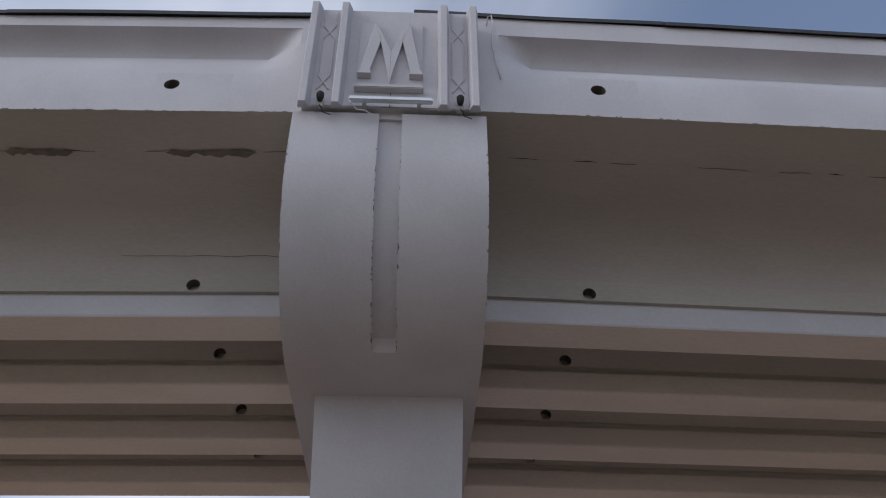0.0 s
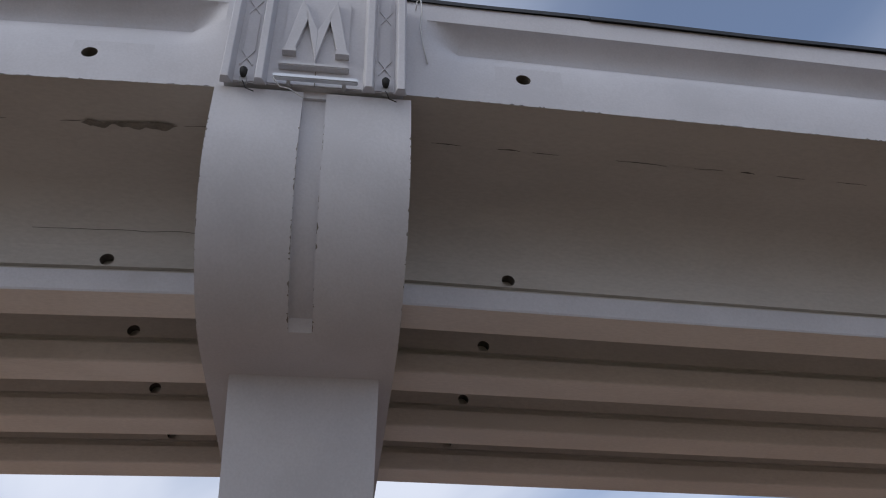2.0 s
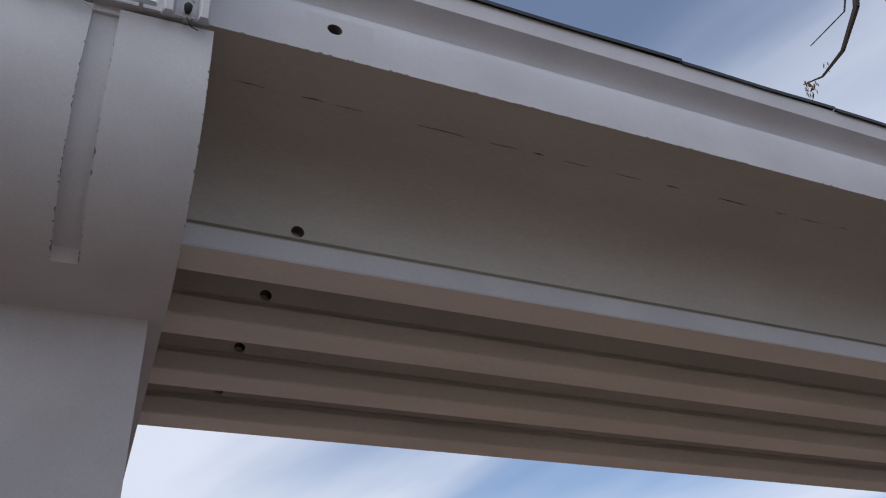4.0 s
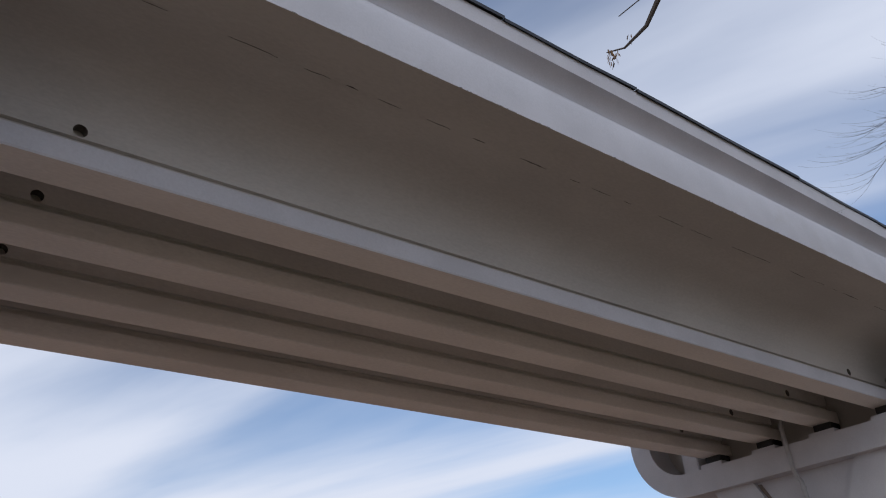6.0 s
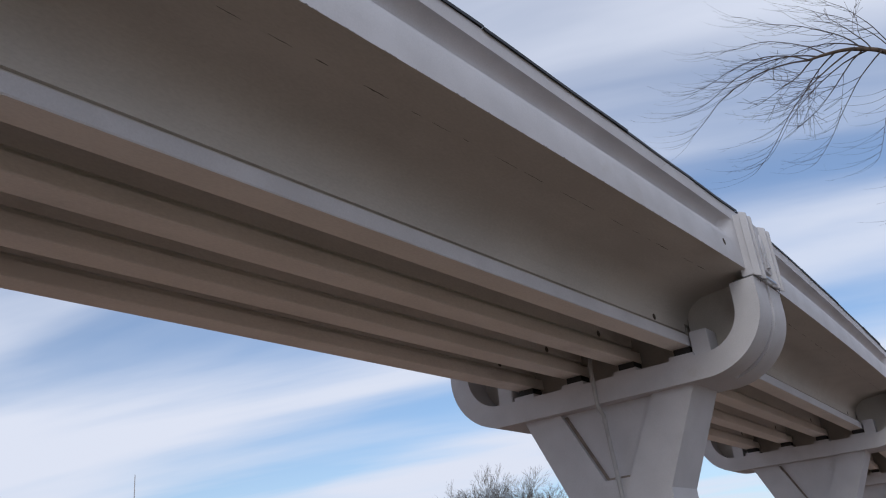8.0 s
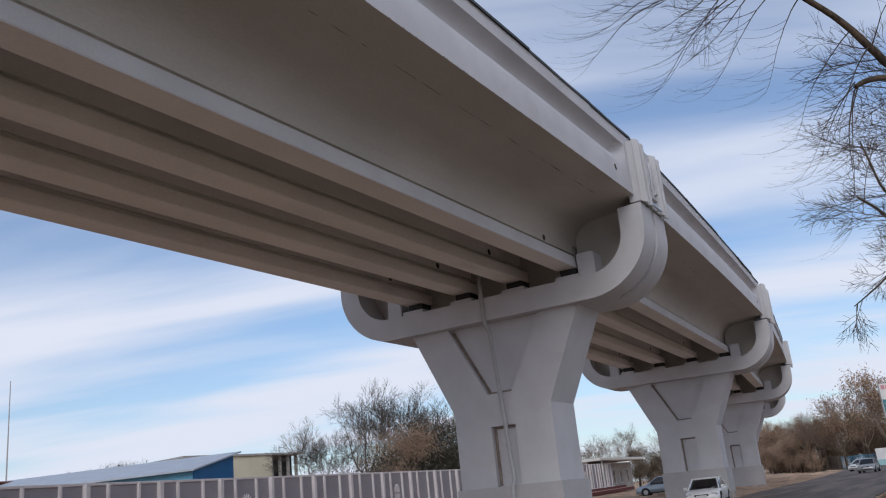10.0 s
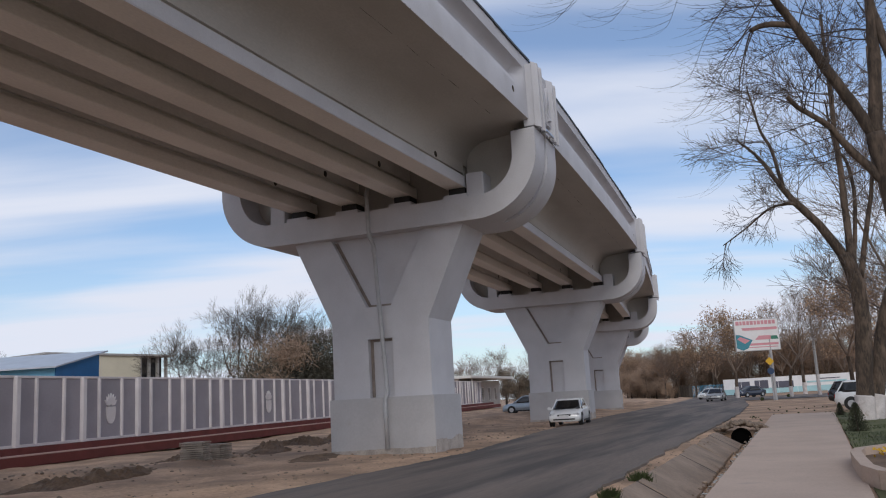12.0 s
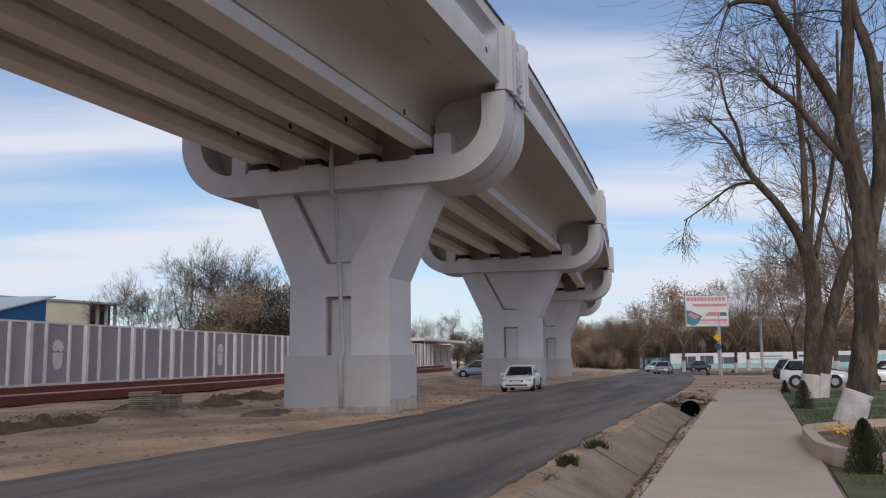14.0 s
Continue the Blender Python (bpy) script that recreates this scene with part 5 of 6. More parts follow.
def limb(bm, points, r0, r1, sides=14):
    """A gnarled limb: points joined by a smooth curve."""
    pts = [Vector(p) for p in points]
    fine = []
    for i in range(len(pts) - 1):
        a, b, c, d = pts[max(i - 1, 0)], pts[i], pts[i + 1], pts[min(i + 2, len(pts) - 1)]
        for k in range(5):
            t = k / 5
            fine.append(0.5 * ((2 * b) + (c - a) * t + (2 * a - 5 * b + 4 * c - d) * t * t + (3 * b - a - 3 * c + d) * t ** 3))
    fine.append(pts[-1])
    n = len(fine) - 1
    start = len(bm.verts)
    tube(bm, fine, [r0 + (r1 - r0) * i / n for i in range(n + 1)], sides)
    bm.verts.ensure_lookup_table()
    for v in list(bm.verts)[start:]:
        v.co += Vector((noise.noise(v.co * 3.1), noise.noise(v.co * 3.1 + Vector((9, 0, 0))), 0)) * min(0.045, r0 * 0.2)
    return fine


def shoots(rng, verts, faces, line, count, length, radius, level, droop, least, bias=(0, 0, 0), start=0.3):
    tips = []
    for i in range(count):
        k = rng.uniform(start, 0.99) * (len(line) - 1)
        p = line[int(k)].lerp(line[min(int(k) + 1, len(line) - 1)], k % 1)
        way = (line[min(int(k) + 1, len(line) - 1)] - line[max(int(k) - 1, 0)]).normalized()
        side = way.orthogonal().normalized()
        side.rotate(Matrix.Rotation(rng.uniform(0, 2 * math.pi), 3, way))
        go = (way * rng.uniform(0.2, 0.8) + side + Vector(bias)).normalized()
        grow(rng, verts, faces, p, go, length * rng.uniform(0.6, 1.2), radius, level, droop, tips, least)


def hanging(rng, verts, faces, root, way, length, radius, side_way, count=14):
    """A drooping strand whose side shoots sweep out and turn up at their ends."""
    p, d, r = Vector(root), Vector(way).normalized(), radius
    steps = 12
    for i in range(steps):
        q = p + d * (length / steps)
        twig_prism(verts, faces, p, q, r, r * 0.87, 4)
        p, r = q, r * 0.87
        d = (d + Vector((rng.gauss(0, 0.06), rng.gauss(0, 0.06), -0.11 if i < 8 else 0.12))).normalized()
        if i > 1:
            for _ in range(2 if rng.random() < count / 24 else 1):
                e = (Vector(side_way) * rng.uniform(0.7, 1.1) + d * rng.uniform(0.2, 0.7) + Vector((rng.gauss(0, 0.3), rng.gauss(0, 0.3), -0.2))).normalized()
                s, rr, seg = p.copy(), max(0.004, r * 0.6), length * rng.uniform(0.22, 0.5) / 7
                for k in range(7):
                    t = s + e * seg
                    twig_prism(verts, faces, s, t, rr, rr * 0.85, 3)
                    s, rr = t, rr * 0.85
                    e = (e + Vector((rng.gauss(0, 0.05), rng.gauss(0, 0.05), 0.12))).normalized()
                    if k in (3, 5) and rng.random() < 0.5:
                        f = (e + Vector((rng.gauss(0, 0.6), rng.gauss(0, 0.6), rng.gauss(0, 0.4)))).normalized()
                        twig_prism(verts, faces, s, s + f * seg * 0.8, rr, rr * 0.7, 3)


rng = random.Random(4)
# the near tree, its limb reaching over the footpath
near = thing("lawn_tree", Matrix(), "large bare tree with whitewashed trunk and drooping twigs", "tree", "lawn trees")
trunk_line = [(24.0, -12.52, -0.25), (24.0, -12.86, 0.71), (24.0, -13.11, 2.15), (24.0, -13.21, 3.54), (24.0, -13.23, 4.97), (24.0, -13.14, 6.28), (24.0, -12.96, 7.71)]
bm = bmesh.new()
limb(bm, trunk_line, 0.33, 0.22)
part("trunk", bm, BARK, near, "", True)
bm = bmesh.new()
limb(bm, [(24.0, -12.53, -0.2), (24.0, -12.7, 0.3), (24.0, -12.86, 0.72)], 0.39, 0.335)
part("whitewash", bm, LIME, near, "whitewashed foot of the trunk", True)
verts, faces = [], []
limbs = []
for pts, r0, r1 in (
    ([(24.0, -12.98, 7.6), (23.9, -12.58, 8.51), (23.7, -12.17, 9.3), (23.4, -11.63, 10.4), (23.0, -11.15, 11.2), (22.0, -10.5, 12.1), (20.8, -9.6, 12.8), (20.2, -8.8, 13.1), (20.0, -7.8, 13.2)], 0.17, 0.03),
    ([(24.0, -12.96, 7.6), (24.0, -13.18, 9.26), (24.0, -13.28, 10.93), (24.0, -13.39, 12.79), (24.0, -13.4, 14.5)], 0.19, 0.06),
    ([(23.3, -11.4, 10.75), (23.2, -10.95, 10.85), (23.15, -10.6, 10.85), (23.1, -10.35, 10.75)], 0.09, 0.06),
    ([(24.0, -13.25, 4.0), (24.2, -13.75, 6.37), (24.1, -13.77, 8.88), (24.0, -13.5, 10.12), (24.0, -13.36, 10.92), (23.8, -13.1, 12.6)], 0.2, 0.08),
    ([(24.0, -13.1, 6.3), (23.9, -12.67, 6.92), (23.8, -12.18, 7.6), (23.6, -11.88, 8.05), (23.3, -11.25, 8.55), (23.1, -11.05, 8.8)], 0.12, 0.05),
):
    bm = bmesh.new()
    limbs.append(limb(bm, pts, r0, r1, 10))
    part("limb", bm, BARK, near, "", True)
shoots(rng, verts, faces, limbs[0], 10, 1.6, 0.022, 2, 0.0, 0.006, (0, 0.2, 0.3))
shoots(rng, verts, faces, limbs[1], 8, 2.0, 0.03, 3, 0.02, 0.008)
shoots(rng, verts, faces, limbs[4], 12, 1.5, 0.02, 2, 0.03, 0.006)
shoots(rng, verts, faces, limbs[3], 7, 2.0, 0.03, 3, 0.02, 0.008)
for root, way, length, r in (
    ((20.0, -7.8, 13.2), (0, 0.9, 0.0), 4.4, 0.026), ((20.0, -7.85, 13.2), (0, 0.8, 0.4), 4.0, 0.024), ((20.1, -8.3, 13.15), (-0.1, 0.7, 0.55), 3.6, 0.02), ((20.2, -8.9, 13.1), (-0.1, 0.75, -0.6), 4.6, 0.026), ((20.5, -9.4, 12.9), (-0.2, 0.6, -0.8), 3.8, 0.022), ((20.6, -9.6, 12.8), (-0.2, 0.3, 0.6), 3.0, 0.02), ((20.1, -8.1, 13.2), (0, 0.75, 0.2), 4.6, 0.024), ((20.3, -9.0, 13.1), (-0.1, 0.6, 0.8), 3.6, 0.022), ((20.4, -9.2, 13.0), (-0.1, 0.7, 0.3), 4.0, 0.022), ((20.8, -9.7, 12.8), (-0.1, 0.5, 0.9), 3.4, 0.022), ((20.4, -9.1, 13.0), (-0.1, 0.7, -0.4), 4.2, 0.022), ((21.0, -9.8, 12.7), (-0.2, 0.5, -0.9), 3.6, 0.02),
    ((23.1, -10.35, 10.7), (-0.1, 0.35, -1.2), 4.6, 0.028), ((23.2, -10.5, 10.9), (-0.1, 0.4, -1.1), 3.8, 0.026), ((23.1, -10.4, 10.9), (-0.1, 0.6, -0.9), 3.4, 0.022), ((22.6, -10.9, 11.5), (-0.1, 0.5, -0.9), 3.8, 0.024), ((22.2, -10.6, 11.9), (-0.1, 0.6, -0.8), 3.8, 0.022), ((23.1, -10.4, 10.8), (-0.2, 0.7, -0.8), 3.2, 0.02),
):
    hanging(rng, verts, faces, root, (way[0], way[1], way[2] + 0.3), length * 0.85, r, (-0.25, 0.85, 0.05))
tagged(part("twig_mass", raw_mesh("twig_mass", verts, faces, TWIG), TWIG, near, "fine drooping bare twigs"), kind="stuff")

# the forked tree behind it
fork = thing("forked_lawn_tree", Matrix(), "forked bare tree with two whitewashed stems", "tree", "lawn trees")
verts, faces = [], []
lines = []
for n, pts, r0, r1 in (
    ("trunk", [(37.0, -12.32, -0.25), (37.0, -12.52, 1.65), (37.0, -12.72, 3.84), (37.0, -12.67, 5.41), (37.0, -12.39, 6.44)], 0.35, 0.25),
    ("trunk", [(37.3, -12.6, -0.2), (37.5, -13.1, 2.08), (37.7, -13.55, 3.86), (37.8, -14.1, 5.42), (38.0, -14.8, 6.98), (38.0, -15.5, 9.22), (38.0, -15.9, 13.5)], 0.33, 0.1),
    ("limb", [(37.0, -12.42, 6.3), (36.8, -11.64, 7.71), (36.6, -10.76, 8.85), (36.4, -10.27, 9.7), (36.2, -9.77, 10.6), (36.0, -9.04, 11.4)], 0.2, 0.035),
    ("limb", [(37.0, -12.74, 4.73), (37.0, -12.65, 6.54), (37.0, -12.7, 9.29), (37.0, -12.69, 11.63), (37.0, -12.77, 14.01), (37.0, -12.77, 16.44)], 0.17, 0.06),
    ("limb", [(36.6, -10.95, 8.6), (36.4, -10.52, 8.62), (36.2, -9.86, 8.45), (36.0, -8.93, 7.75), (35.8, -8.04, 7.15)], 0.075, 0.02),
    ("limb", [(36.5, -10.5, 9.4), (36.4, -10.27, 10.9), (36.2, -9.95, 11.7), (36.0, -9.79, 12.6), (35.9, -9.63, 13.6)], 0.08, 0.03),
    ("limb", [(37.4, -12.9, 5.5), (37.8, -13.34, 7.32), (38.0, -13.79, 9.16), (38.0, -14.19, 11.73), (38.0, -14.39, 15.09)], 0.12, 0.05),
    ("limb", [(37.2, -12.75, 6.19), (37.6, -13.1, 8.7), (37.8, -13.0, 10.3), (37.8, -12.65, 11.1), (37.8, -12.53, 13.0)], 0.09, 0.035),
):
    bm = bmesh.new()
    lines.append(limb(bm, pts, r0, r1, 12))
    part(n, bm, BARK, fork, "", True)
for pts in ([(37.0, -12.33, -0.2), (37.0, -12.38, 0.4), (37.0, -12.43, 0.95)], [(37.3, -12.6, -0.2), (37.37, -12.74, 0.4), (37.42, -12.87, 0.95)]):
    bm = bmesh.new()
    limb(bm, pts, 0.4, 0.352)
    part("whitewash", bm, LIME, fork, "whitewashed foot of the stem", True)
shoots(rng, verts, faces, lines[2], 12, 1.5, 0.026, 2, 0.01, 0.01, (0, 0.3, 0.2))
shoots(rng, verts, faces, lines[3], 14, 2.0, 0.035, 3, 0.01, 0.011)
shoots(rng, verts, faces, lines[4], 12, 1.1, 0.02, 2, 0.0, 0.009, (-0.1, 0.3, -0.15), 0.2)
shoots(rng, verts, faces, lines[5], 9, 1.2, 0.024, 2, 0.02, 0.01)
shoots(rng, verts, faces, lines[6], 9, 1.4, 0.026, 2, 0.02, 0.01)
shoots(rng, verts, faces, lines[7], 9, 1.4, 0.026, 2, 0.02, 0.01)
shoots(rng, verts, faces, lines[1], 12, 2.2, 0.04, 3, 0.01, 0.011)
tagged(part("twig_mass", raw_mesh("twig_mass", verts, faces, PALETWIG), PALETWIG, fork, "fine bare twigs"), kind="stuff")

# a tree beside the camera: only a leafy twig of it hangs into view
side_tree = thing("footpath_tree", pose(-0.07, 0.09, 0.08), "bare tree whose long twig holds a few dry leaves", "tree", "lawn trees")
bm = bmesh.new()
limb(bm, [(5.2, -14.6, -0.25), (5.1, -14.5, 3.0), (5.0, -14.1, 6.0), (4.8, -13.4, 8.2), (4.6, -12.6, 9.6)], 0.3, 0.14)
part("trunk", bm, BARK, side_tree, "", True)
verts, faces = [], []
for pts, r0 in (([(4.6, -12.6, 9.6), (4.3, -11.4, 9.2), (4.0, -10.2, 8.0), (3.86, -9.5, 6.6), (3.82, -9.2, 5.74), (3.79, -9.01, 5.51), (3.71, -8.86, 5.39), (3.62, -8.77, 5.37)], 0.05), ([(3.95, -9.9, 7.4), (3.96, -9.35, 6.5), (3.91, -9.07, 5.88), (3.76, -8.84, 5.72)], 0.012), ([(3.84, -9.3, 6.0), (3.9, -9.35, 5.75), (3.93, -9.33, 5.6)], 0.006)):
    for i in range(len(pts) - 1):
        f = i / (len(pts) - 1)
        twig_prism(verts, faces, Vector(pts[i]), Vector(pts[i + 1]), max(0.005, r0 * (1 - f)), max(0.004, r0 * (1 - f - 0.12)), 5)
part("twig_mass", raw_mesh("twig_mass", verts, faces, TWIG), TWIG, side_tree)
verts, faces = [], []
for i in range(44):
    c = Vector((3.63, -8.8, 5.36)) + Vector((rng.gauss(0, 0.02), rng.gauss(0, 0.025), rng.uniform(-0.1, 0.01)))
    if i > 38:
        c = Vector((3.74, -8.9, 5.47)) + Vector((rng.gauss(0, 0.01), rng.gauss(0, 0.01), rng.uniform(-0.02, 0.02)))
    u = Vector((rng.gauss(0, 0.4), rng.gauss(0, 0.4), -1)).normalized() * rng.uniform(0.025, 0.055)
    w = u.orthogonal().normalized() * rng.uniform(0.012, 0.024)
    k = len(verts)
    verts += [c, c + u * 0.5 + w, c + u, c + u * 0.5 - w]
    faces.append((k, k + 1, k + 2, k + 3))
part("dry_leaves", raw_mesh("dry_leaves", verts, faces, DRYLEAF), DRYLEAF, side_tree, "cluster of dry brown leaves")

# ---- planting beside the footpath ----


def conifer(m, height, label, count=2600):
    shrub = thing("conifer_shrub", m, label, "shrub", "conifer shrubs")
    part("stem", tubed([(0, 0, -0.1), (0, 0, height * 0.9)], [0.03, 0.008], 6), BARK, shrub)
    r2 = random.Random(int(height * 1000))
    verts, faces = [], []
    for i in range(count):
        z = height * r2.random() ** 1.15
        reach = height * 0.33 * (1 - z / height) ** 0.6 * r2.uniform(0.15, 1.25)
        a = r2.uniform(0, 2 * math.pi)
        p = Vector((reach * math.cos(a), reach * math.sin(a), z + 0.02))
        u = Vector((math.cos(a) * 0.7 + r2.gauss(0, 0.3), math.sin(a) * 0.7 + r2.gauss(0, 0.3), 0.8)).normalized() * r2.uniform(0.03, 0.065) * (0.5 + height * 0.5)
        w = u.orthogonal().normalized() * r2.uniform(0.006, 0.014)
        k = len(verts)
        verts += [p - w, p + w, p + u]
        faces.append((k, k + 1, k + 2))
    part("foliage", raw_mesh("foliage", verts, faces, CONIFER), CONIFER, shrub)


conifer(pose(13.35, -11.87, 0.02), 0.68, "small dark green conifer shrub in the planter", 4200)
conifer(pose(29.2, -11.8, 0.0), 0.85, "small dark conifer beside the footpath", 3000)
conifer(pose(43.0, -11.6, 0.0), 0.55, "low conifer beside the footpath", 2000)
planter = thing("planter", pose(-1.7, 0.22, 0), "curved concrete planter edging with soil and flowers", "planter")
bm = bmesh.new()
edge_line = [(22.6, -14.4), (22.1, -13.2), (21.0, -12.2), (20.2, -11.68), (19.4, -11.58), (18.0, -11.6), (16.6, -11.64), (15.7, -11.82), (15.05, -12.3), (14.9, -13.0), (14.9, -14.4)]
for (x0, y0), (x1, y1) in zip(edge_line, edge_line[1:]):
    d = Vector((x1 - x0, y1 - y0)).normalized()
    nx, ny = -d.y * 0.09, d.x * 0.09
    add_prism(bm, [(x0 + nx, y0 + ny), (x1 + nx, y1 + ny), (x1 - nx, y1 - ny), (x0 - nx, y0 - ny)], lambda a, b, d: (a, b, d), -0.1, 0.3)
part("edging", bm, SIDEWALK, planter)
part("soil", prism([(22.55, -14.4), (22.05, -13.2), (20.95, -12.25), (20.15, -11.72), (18.0, -11.66), (16.6, -11.7), (15.72, -11.88), (15.1, -12.32), (14.95, -14.4)], lambda a, b, d: (a, b, d), -0.1, 0.16), SOIL, planter)
verts, faces = [], []
for i in range(420):
    p = Vector((rng.uniform(16.0, 20.6), rng.uniform(-13.8, -12.2), 0.16))
    u = Vector((rng.gauss(0, 0.3), rng.gauss(0, 0.3), 1)).normalized() * rng.uniform(0.05, 0.16)
    w = u.orthogonal().normalized() * rng.uniform(0.008, 0.02)
    k = len(verts)
    verts += [p - w, p + w, p + u]
    faces.append((k, k + 1, k + 2))
tagged(part("stalks", raw_mesh("stalks", verts, faces, GRASS), GRASS, planter), kind="stuff")
verts, faces = [], []
for i in range(34):
    p = Vector((rng.gauss(19.9, 0.4), rng.gauss(-12.15, 0.15), 0.2 + rng.random() * 0.12))
    u = Vector((rng.gauss(0, 1), rng.gauss(0, 1), rng.gauss(0, 0.6))).normalized() * 0.035
    w = u.orthogonal() * 0.8
    k = len(verts)
    verts += [p - u, p + w, p + u, p - w]
    faces.append((k, k + 1, k + 2, k + 3))
tagged(part("flowers", raw_mesh("flowers", verts, faces, PETAL), PETAL, planter, "small yellow flowers"), kind="stuff")

verts, faces = [], []
for i in range(26000):
    x = rng.uniform(12, 48)
    y = rng.uniform(-19, -11.6 + 0.012 * (x - 12))
    if noise.noise((x * 0.5, y * 0.5, 12)) < -0.12 or (14.8 < x < 22.4 and y > -14.4):
        continue
    u = Vector((rng.gauss(0, 0.4), rng.gauss(0, 0.4), 1)).normalized() * rng.uniform(0.03, 0.1)
    w = u.orthogonal().normalized() * rng.uniform(0.004, 0.009)
    p = Vector((x, y, 0.03))
    k = len(verts)
    verts += [p - w, p + w, p + u]
    faces.append((k, k + 1, k + 2))
solid("grass", raw_mesh("grass", verts, faces, GRASS), GRASS, "short patchy green grass on the lawn", "grass", kind="stuff")


def weed(x, y, z, n, size):
    """A tuft of green weeds on the ditch bank."""
    verts, faces = [], []
    for i in range(n):
        p = Vector((rng.gauss(0, size * 0.26), rng.gauss(0, size * 0.26), rng.uniform(0, size * 0.6)))
        u = Vector((rng.gauss(0, 0.4), rng.gauss(0, 0.4), 1)).normalized() * rng.uniform(0.4, 1.0) * size
        w = u.orthogonal().normalized() * size * rng.uniform(0.02, 0.05)
        k = len(verts)
        verts += [p - w, p + w, p + u * 0.6 + w * 1.2, p + u]
        faces.append((k, k + 1, k + 2, k + 3))
    solid("weed_tuft", raw_mesh("weed_tuft", verts, faces, GRASS), GRASS, "tuft of green weeds on the ditch bank", "weeds", "weed tufts", m=pose(x, y, z))


for x, y, z, n, s in ((16.3, -7.74, -0.2, 900, 0.27), (13.55, -7.8, -0.14, 800, 0.24), (11.9, -7.92, -0.1, 160, 0.14), (90.0, -5.6, 0.02, 200, 0.3), (106.0, -7.5, 0.02, 200, 0.3)):
    weed(x, y, z, n, s)

verge = random.Random(61)
for i in range(34):
    x = verge.uniform(36, 62)
    y = road_right(x) - 0.9 - verge.random() * (1.0 if x < 47 else 4.0)
    weed(x, y, -0.02, 60, verge.uniform(0.05, 0.1))

# ---- cracks, mortar and loose cables on the viaduct ----


def soffit_strip(bm, line, half):
    """A ragged strip hung just under the soffit."""
    left = [bm.verts.new((x, v - h, z)) for (x, v, z), h in zip(line, half)]
    right = [bm.verts.new((x, v + h, z)) for (x, v, z), h in zip(line, half)]
    lower = [bm.verts.new((x, v, z - 0.004)) for (x, v, z), h in zip(line, half)]
    for i in range(len(line) - 1):
        bm.faces.new((left[i], left[i + 1], lower[i + 1], lower[i]))
        bm.faces.new((lower[i], lower[i + 1], right[i + 1], right[i]))


def crack_part(span_ob, k, v, x0, x1, z, thin):
    r2 = random.Random(k * 100 + int(x0 * 10))
    bm = bmesh.new()
    x = x0
    while x < x1:
        n = r2.randint(5, 16)
        step = 0.06
        wide = r2.random() < 0.18
        pts, half = [], []
        for i in range(n):
            pts.append((x + i * step, v + 0.025 * noise.noise((x + i * step, 0, k)) + 0.012 * noise.noise(((x + i * step) * 6, 2, k)), z))
            edge = min(i, n - 1 - i) / (n / 2)
            half.append((0.002 + (thin * 2.2 if wide else thin) * edge * r2.uniform(0.4, 1.2)))
        soffit_strip(bm, pts, half)
        x += n * step + r2.uniform(0.0, 0.9)
    tagged(part("crack", bm, CRACKED, span_ob, "dark ragged crack along the soffit joint"), kind="stuff")


spans = [o for o in scene.objects if o.name.startswith("bridge_span")]
spans.sort(key=lambda o: o.matrix_basis.translation.x)
SOFFIT_Z = 10.703
for k, ob in enumerate(spans[:3]):
    crack_part(ob, k, -5.21, 1.5 if k else 22.0, SPAN - 1.5, 10.712, 0.007)
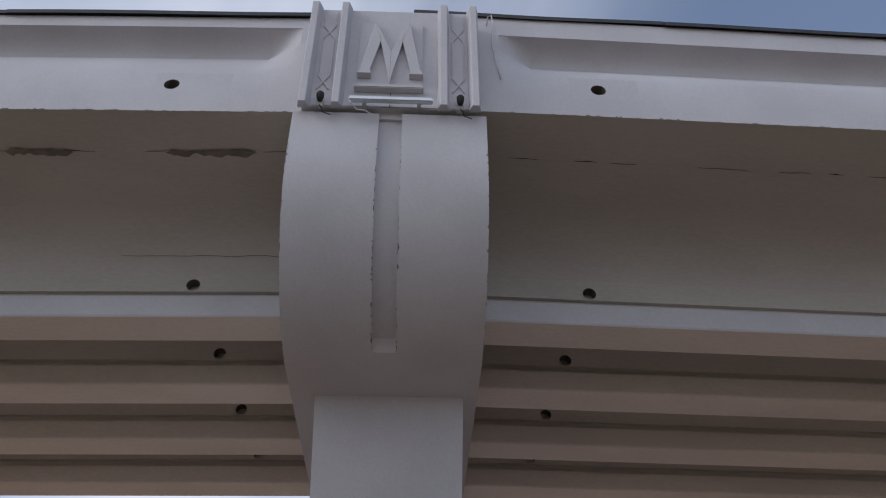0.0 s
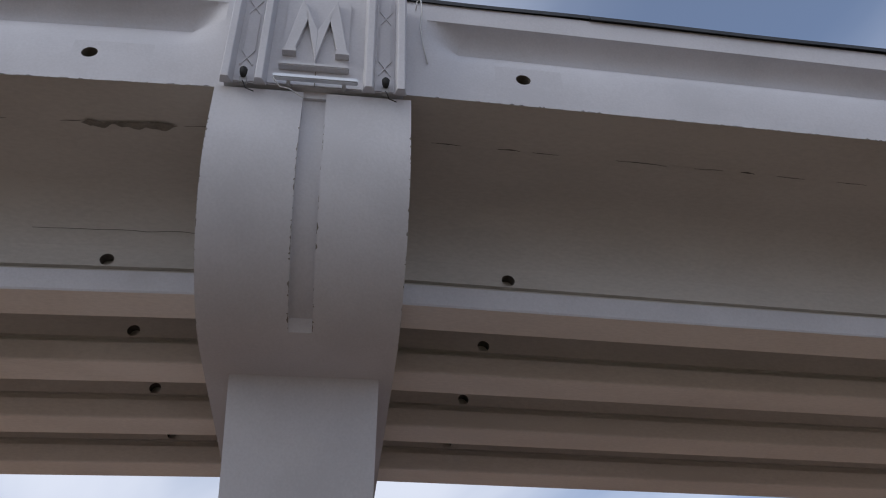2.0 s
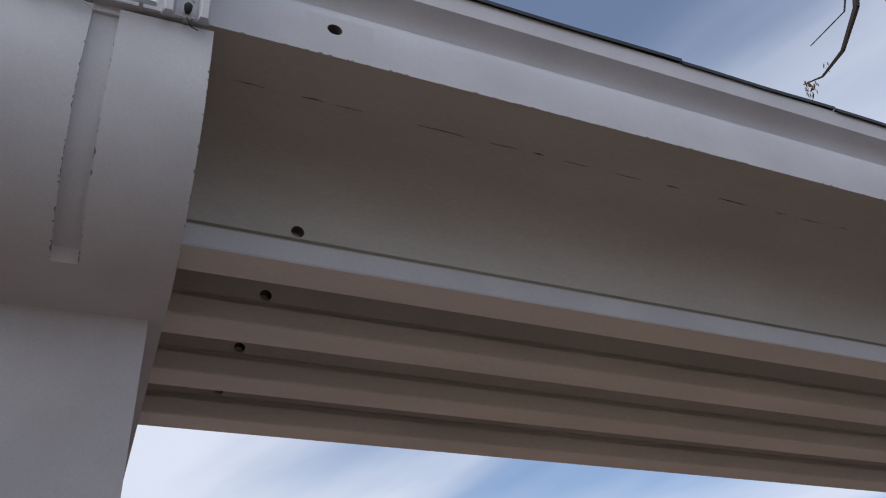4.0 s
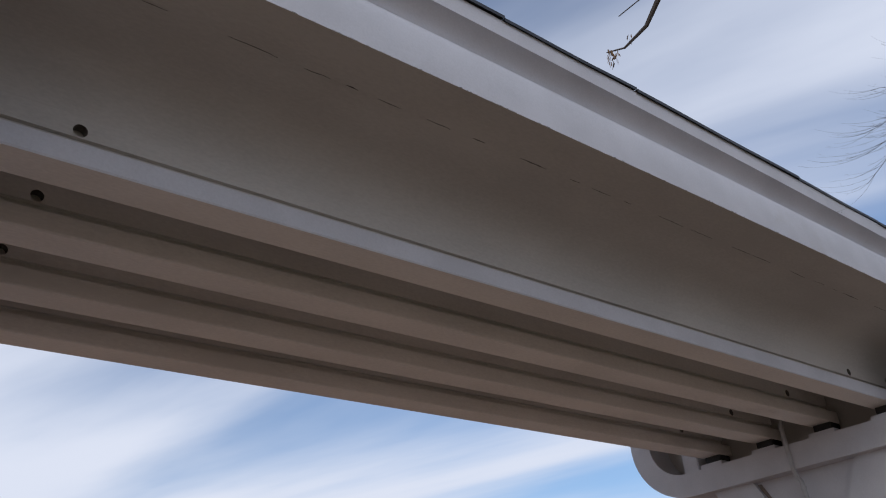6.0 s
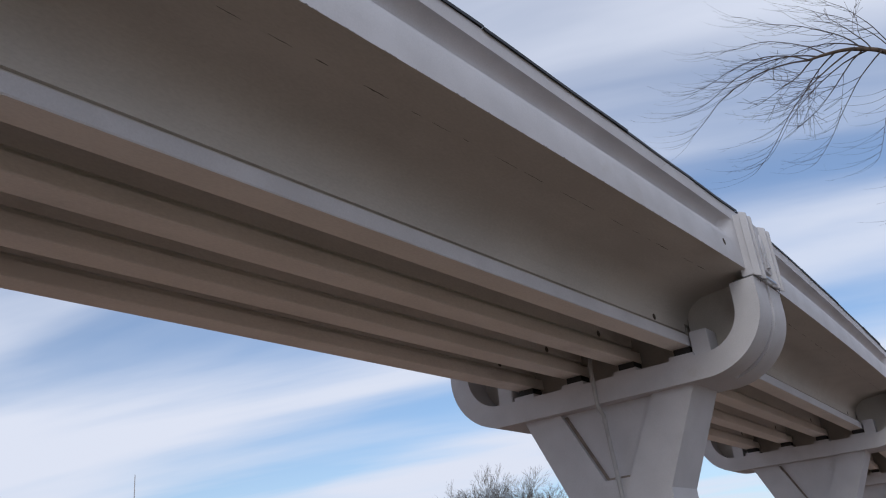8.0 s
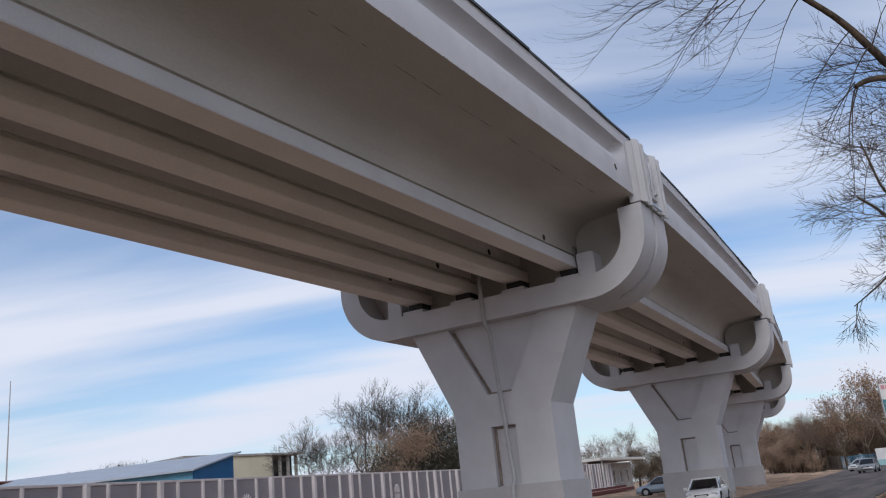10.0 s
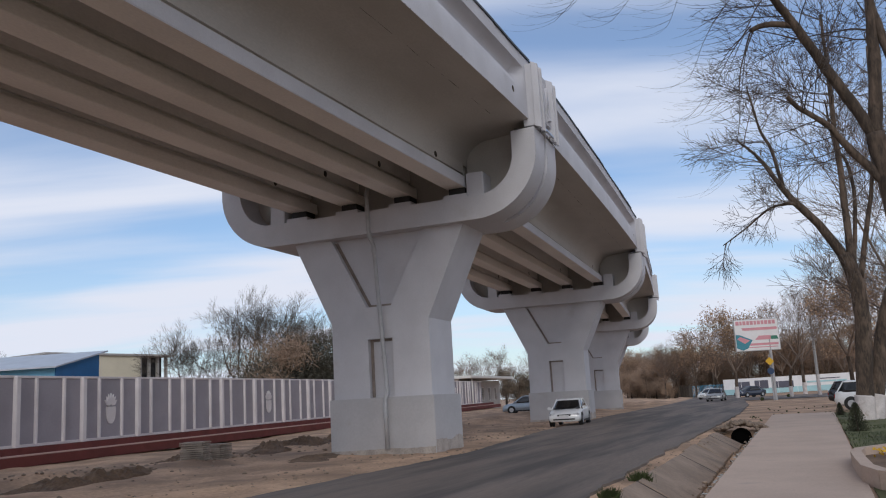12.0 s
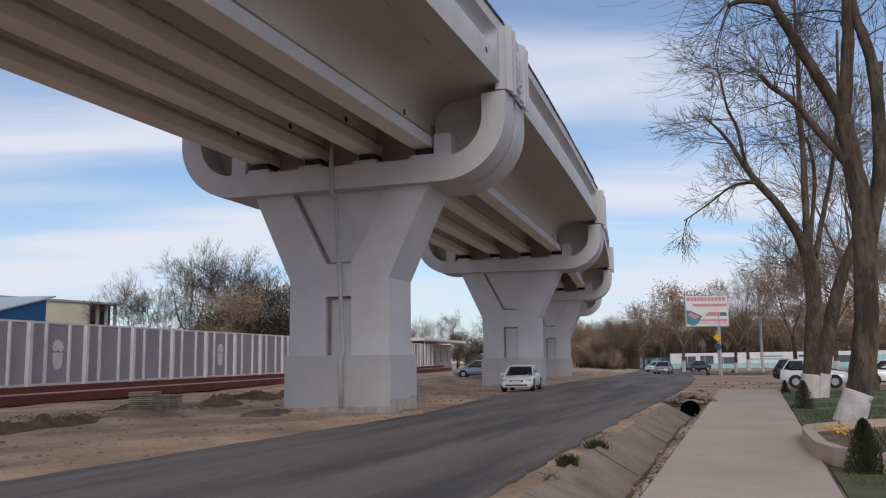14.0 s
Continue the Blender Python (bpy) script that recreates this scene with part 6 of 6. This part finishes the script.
# chips along the lower edge of the edge beam
for k, ob in enumerate(spans[:2]):
    r2 = random.Random(90 + k)
    bm = bmesh.new()
    for i in range(150):
        x = r2.uniform(18.0, SPAN - 1.4) if k == 0 else r2.uniform(1.4, 24.0)
        y = -(EDGE - 0.12 if k == 0 else EDGE) - 0.4 * x * (SPAN - x) / SPAN**2 - 0.002
        w, h = r2.uniform(0.01, 0.07), 0.004 + 0.02 * r2.random() ** 3
        bm.faces.new([bm.verts.new((x + a * w, y, 10.782 + b * h)) for a, b in ((-1, 0), (-0.4, 0.7), (0.1, 1), (0.6, 0.5), (1, 0))])
    tagged(part("edge_chips", bm, CRACKED, ob, "small dark chips along the painted edge"), kind="stuff")
bm = bmesh.new()
run = [(24.2 + 0.16 * i, -3.435 - 0.012 * noise.noise((i * 0.7, 3, 1)), 10.1 + 0.03 * noise.noise((i * 0.4, 8, 1))) for i in range(20)]
tube(bm, run, [0.004 + 0.004 * abs(noise.noise((i, 1, 4))) for i in range(20)], 5)
part("hairline_crack", bm, CRACKED, spans[0], "thin dark crack along the web")
# broad damp mortar smears beside the first pier
for x0, x1, w in ((22.83, 23.85, 0.1), (25.23, 26.62, 0.085)):
    bm = bmesh.new()
    n = 34
    low = [bm.verts.new((x0 + (x1 - x0) * i / n, -5.2 - w * (0.6 + 0.7 * noise.noise((i * 0.2, 1, x0)) + 0.25 * noise.noise((i * 0.83, 2, x0))) * min(1, i / 3, (n - i) / 3), 10.697)) for i in range(n + 1)]
    high = [bm.verts.new((x0 + (x1 - x0) * i / n, -5.2 + w * (0.7 + 1.0 * noise.noise((i * 0.23, 5, x0)) + 0.35 * noise.noise((i * 0.9, 6, x0))) * min(1, i / 3, (n - i) / 3), 10.697)) for i in range(n + 1)]
    for i in range(n):
        bm.faces.new((low[i], low[i + 1], high[i + 1], high[i]))
    part("mortar_smear", bm, PATCH, spans[0], "dark damp mortar smear on the soffit")

cable = thing("loose_cable", pier_pose(1), "thin white cable hanging loose beside the emblem", "cable")
part("strand", tubed([(1.36, -6.05, 12.72), (1.38, -6.12, 12.86), (1.43, -6.14, 12.88), (1.46, -6.1, 12.7), (1.43, -6.06, 12.3), (1.47, -6.06, 11.9), (1.53, -6.06, 11.45)], 0.011, 6), WIRE, cable, "", True)
cable = thing("black_cable", pier_pose(1), "thin black cable hanging from the pier cap", "cable")
part("strand", tubed([(1.31, -5.28, 9.35), (1.318, -5.15, 9.1), (1.312, -5.02, 8.9), (1.318, -4.9, 8.75), (1.312, -4.72, 8.5)], 0.009, 6), DARK, cable, "", True)
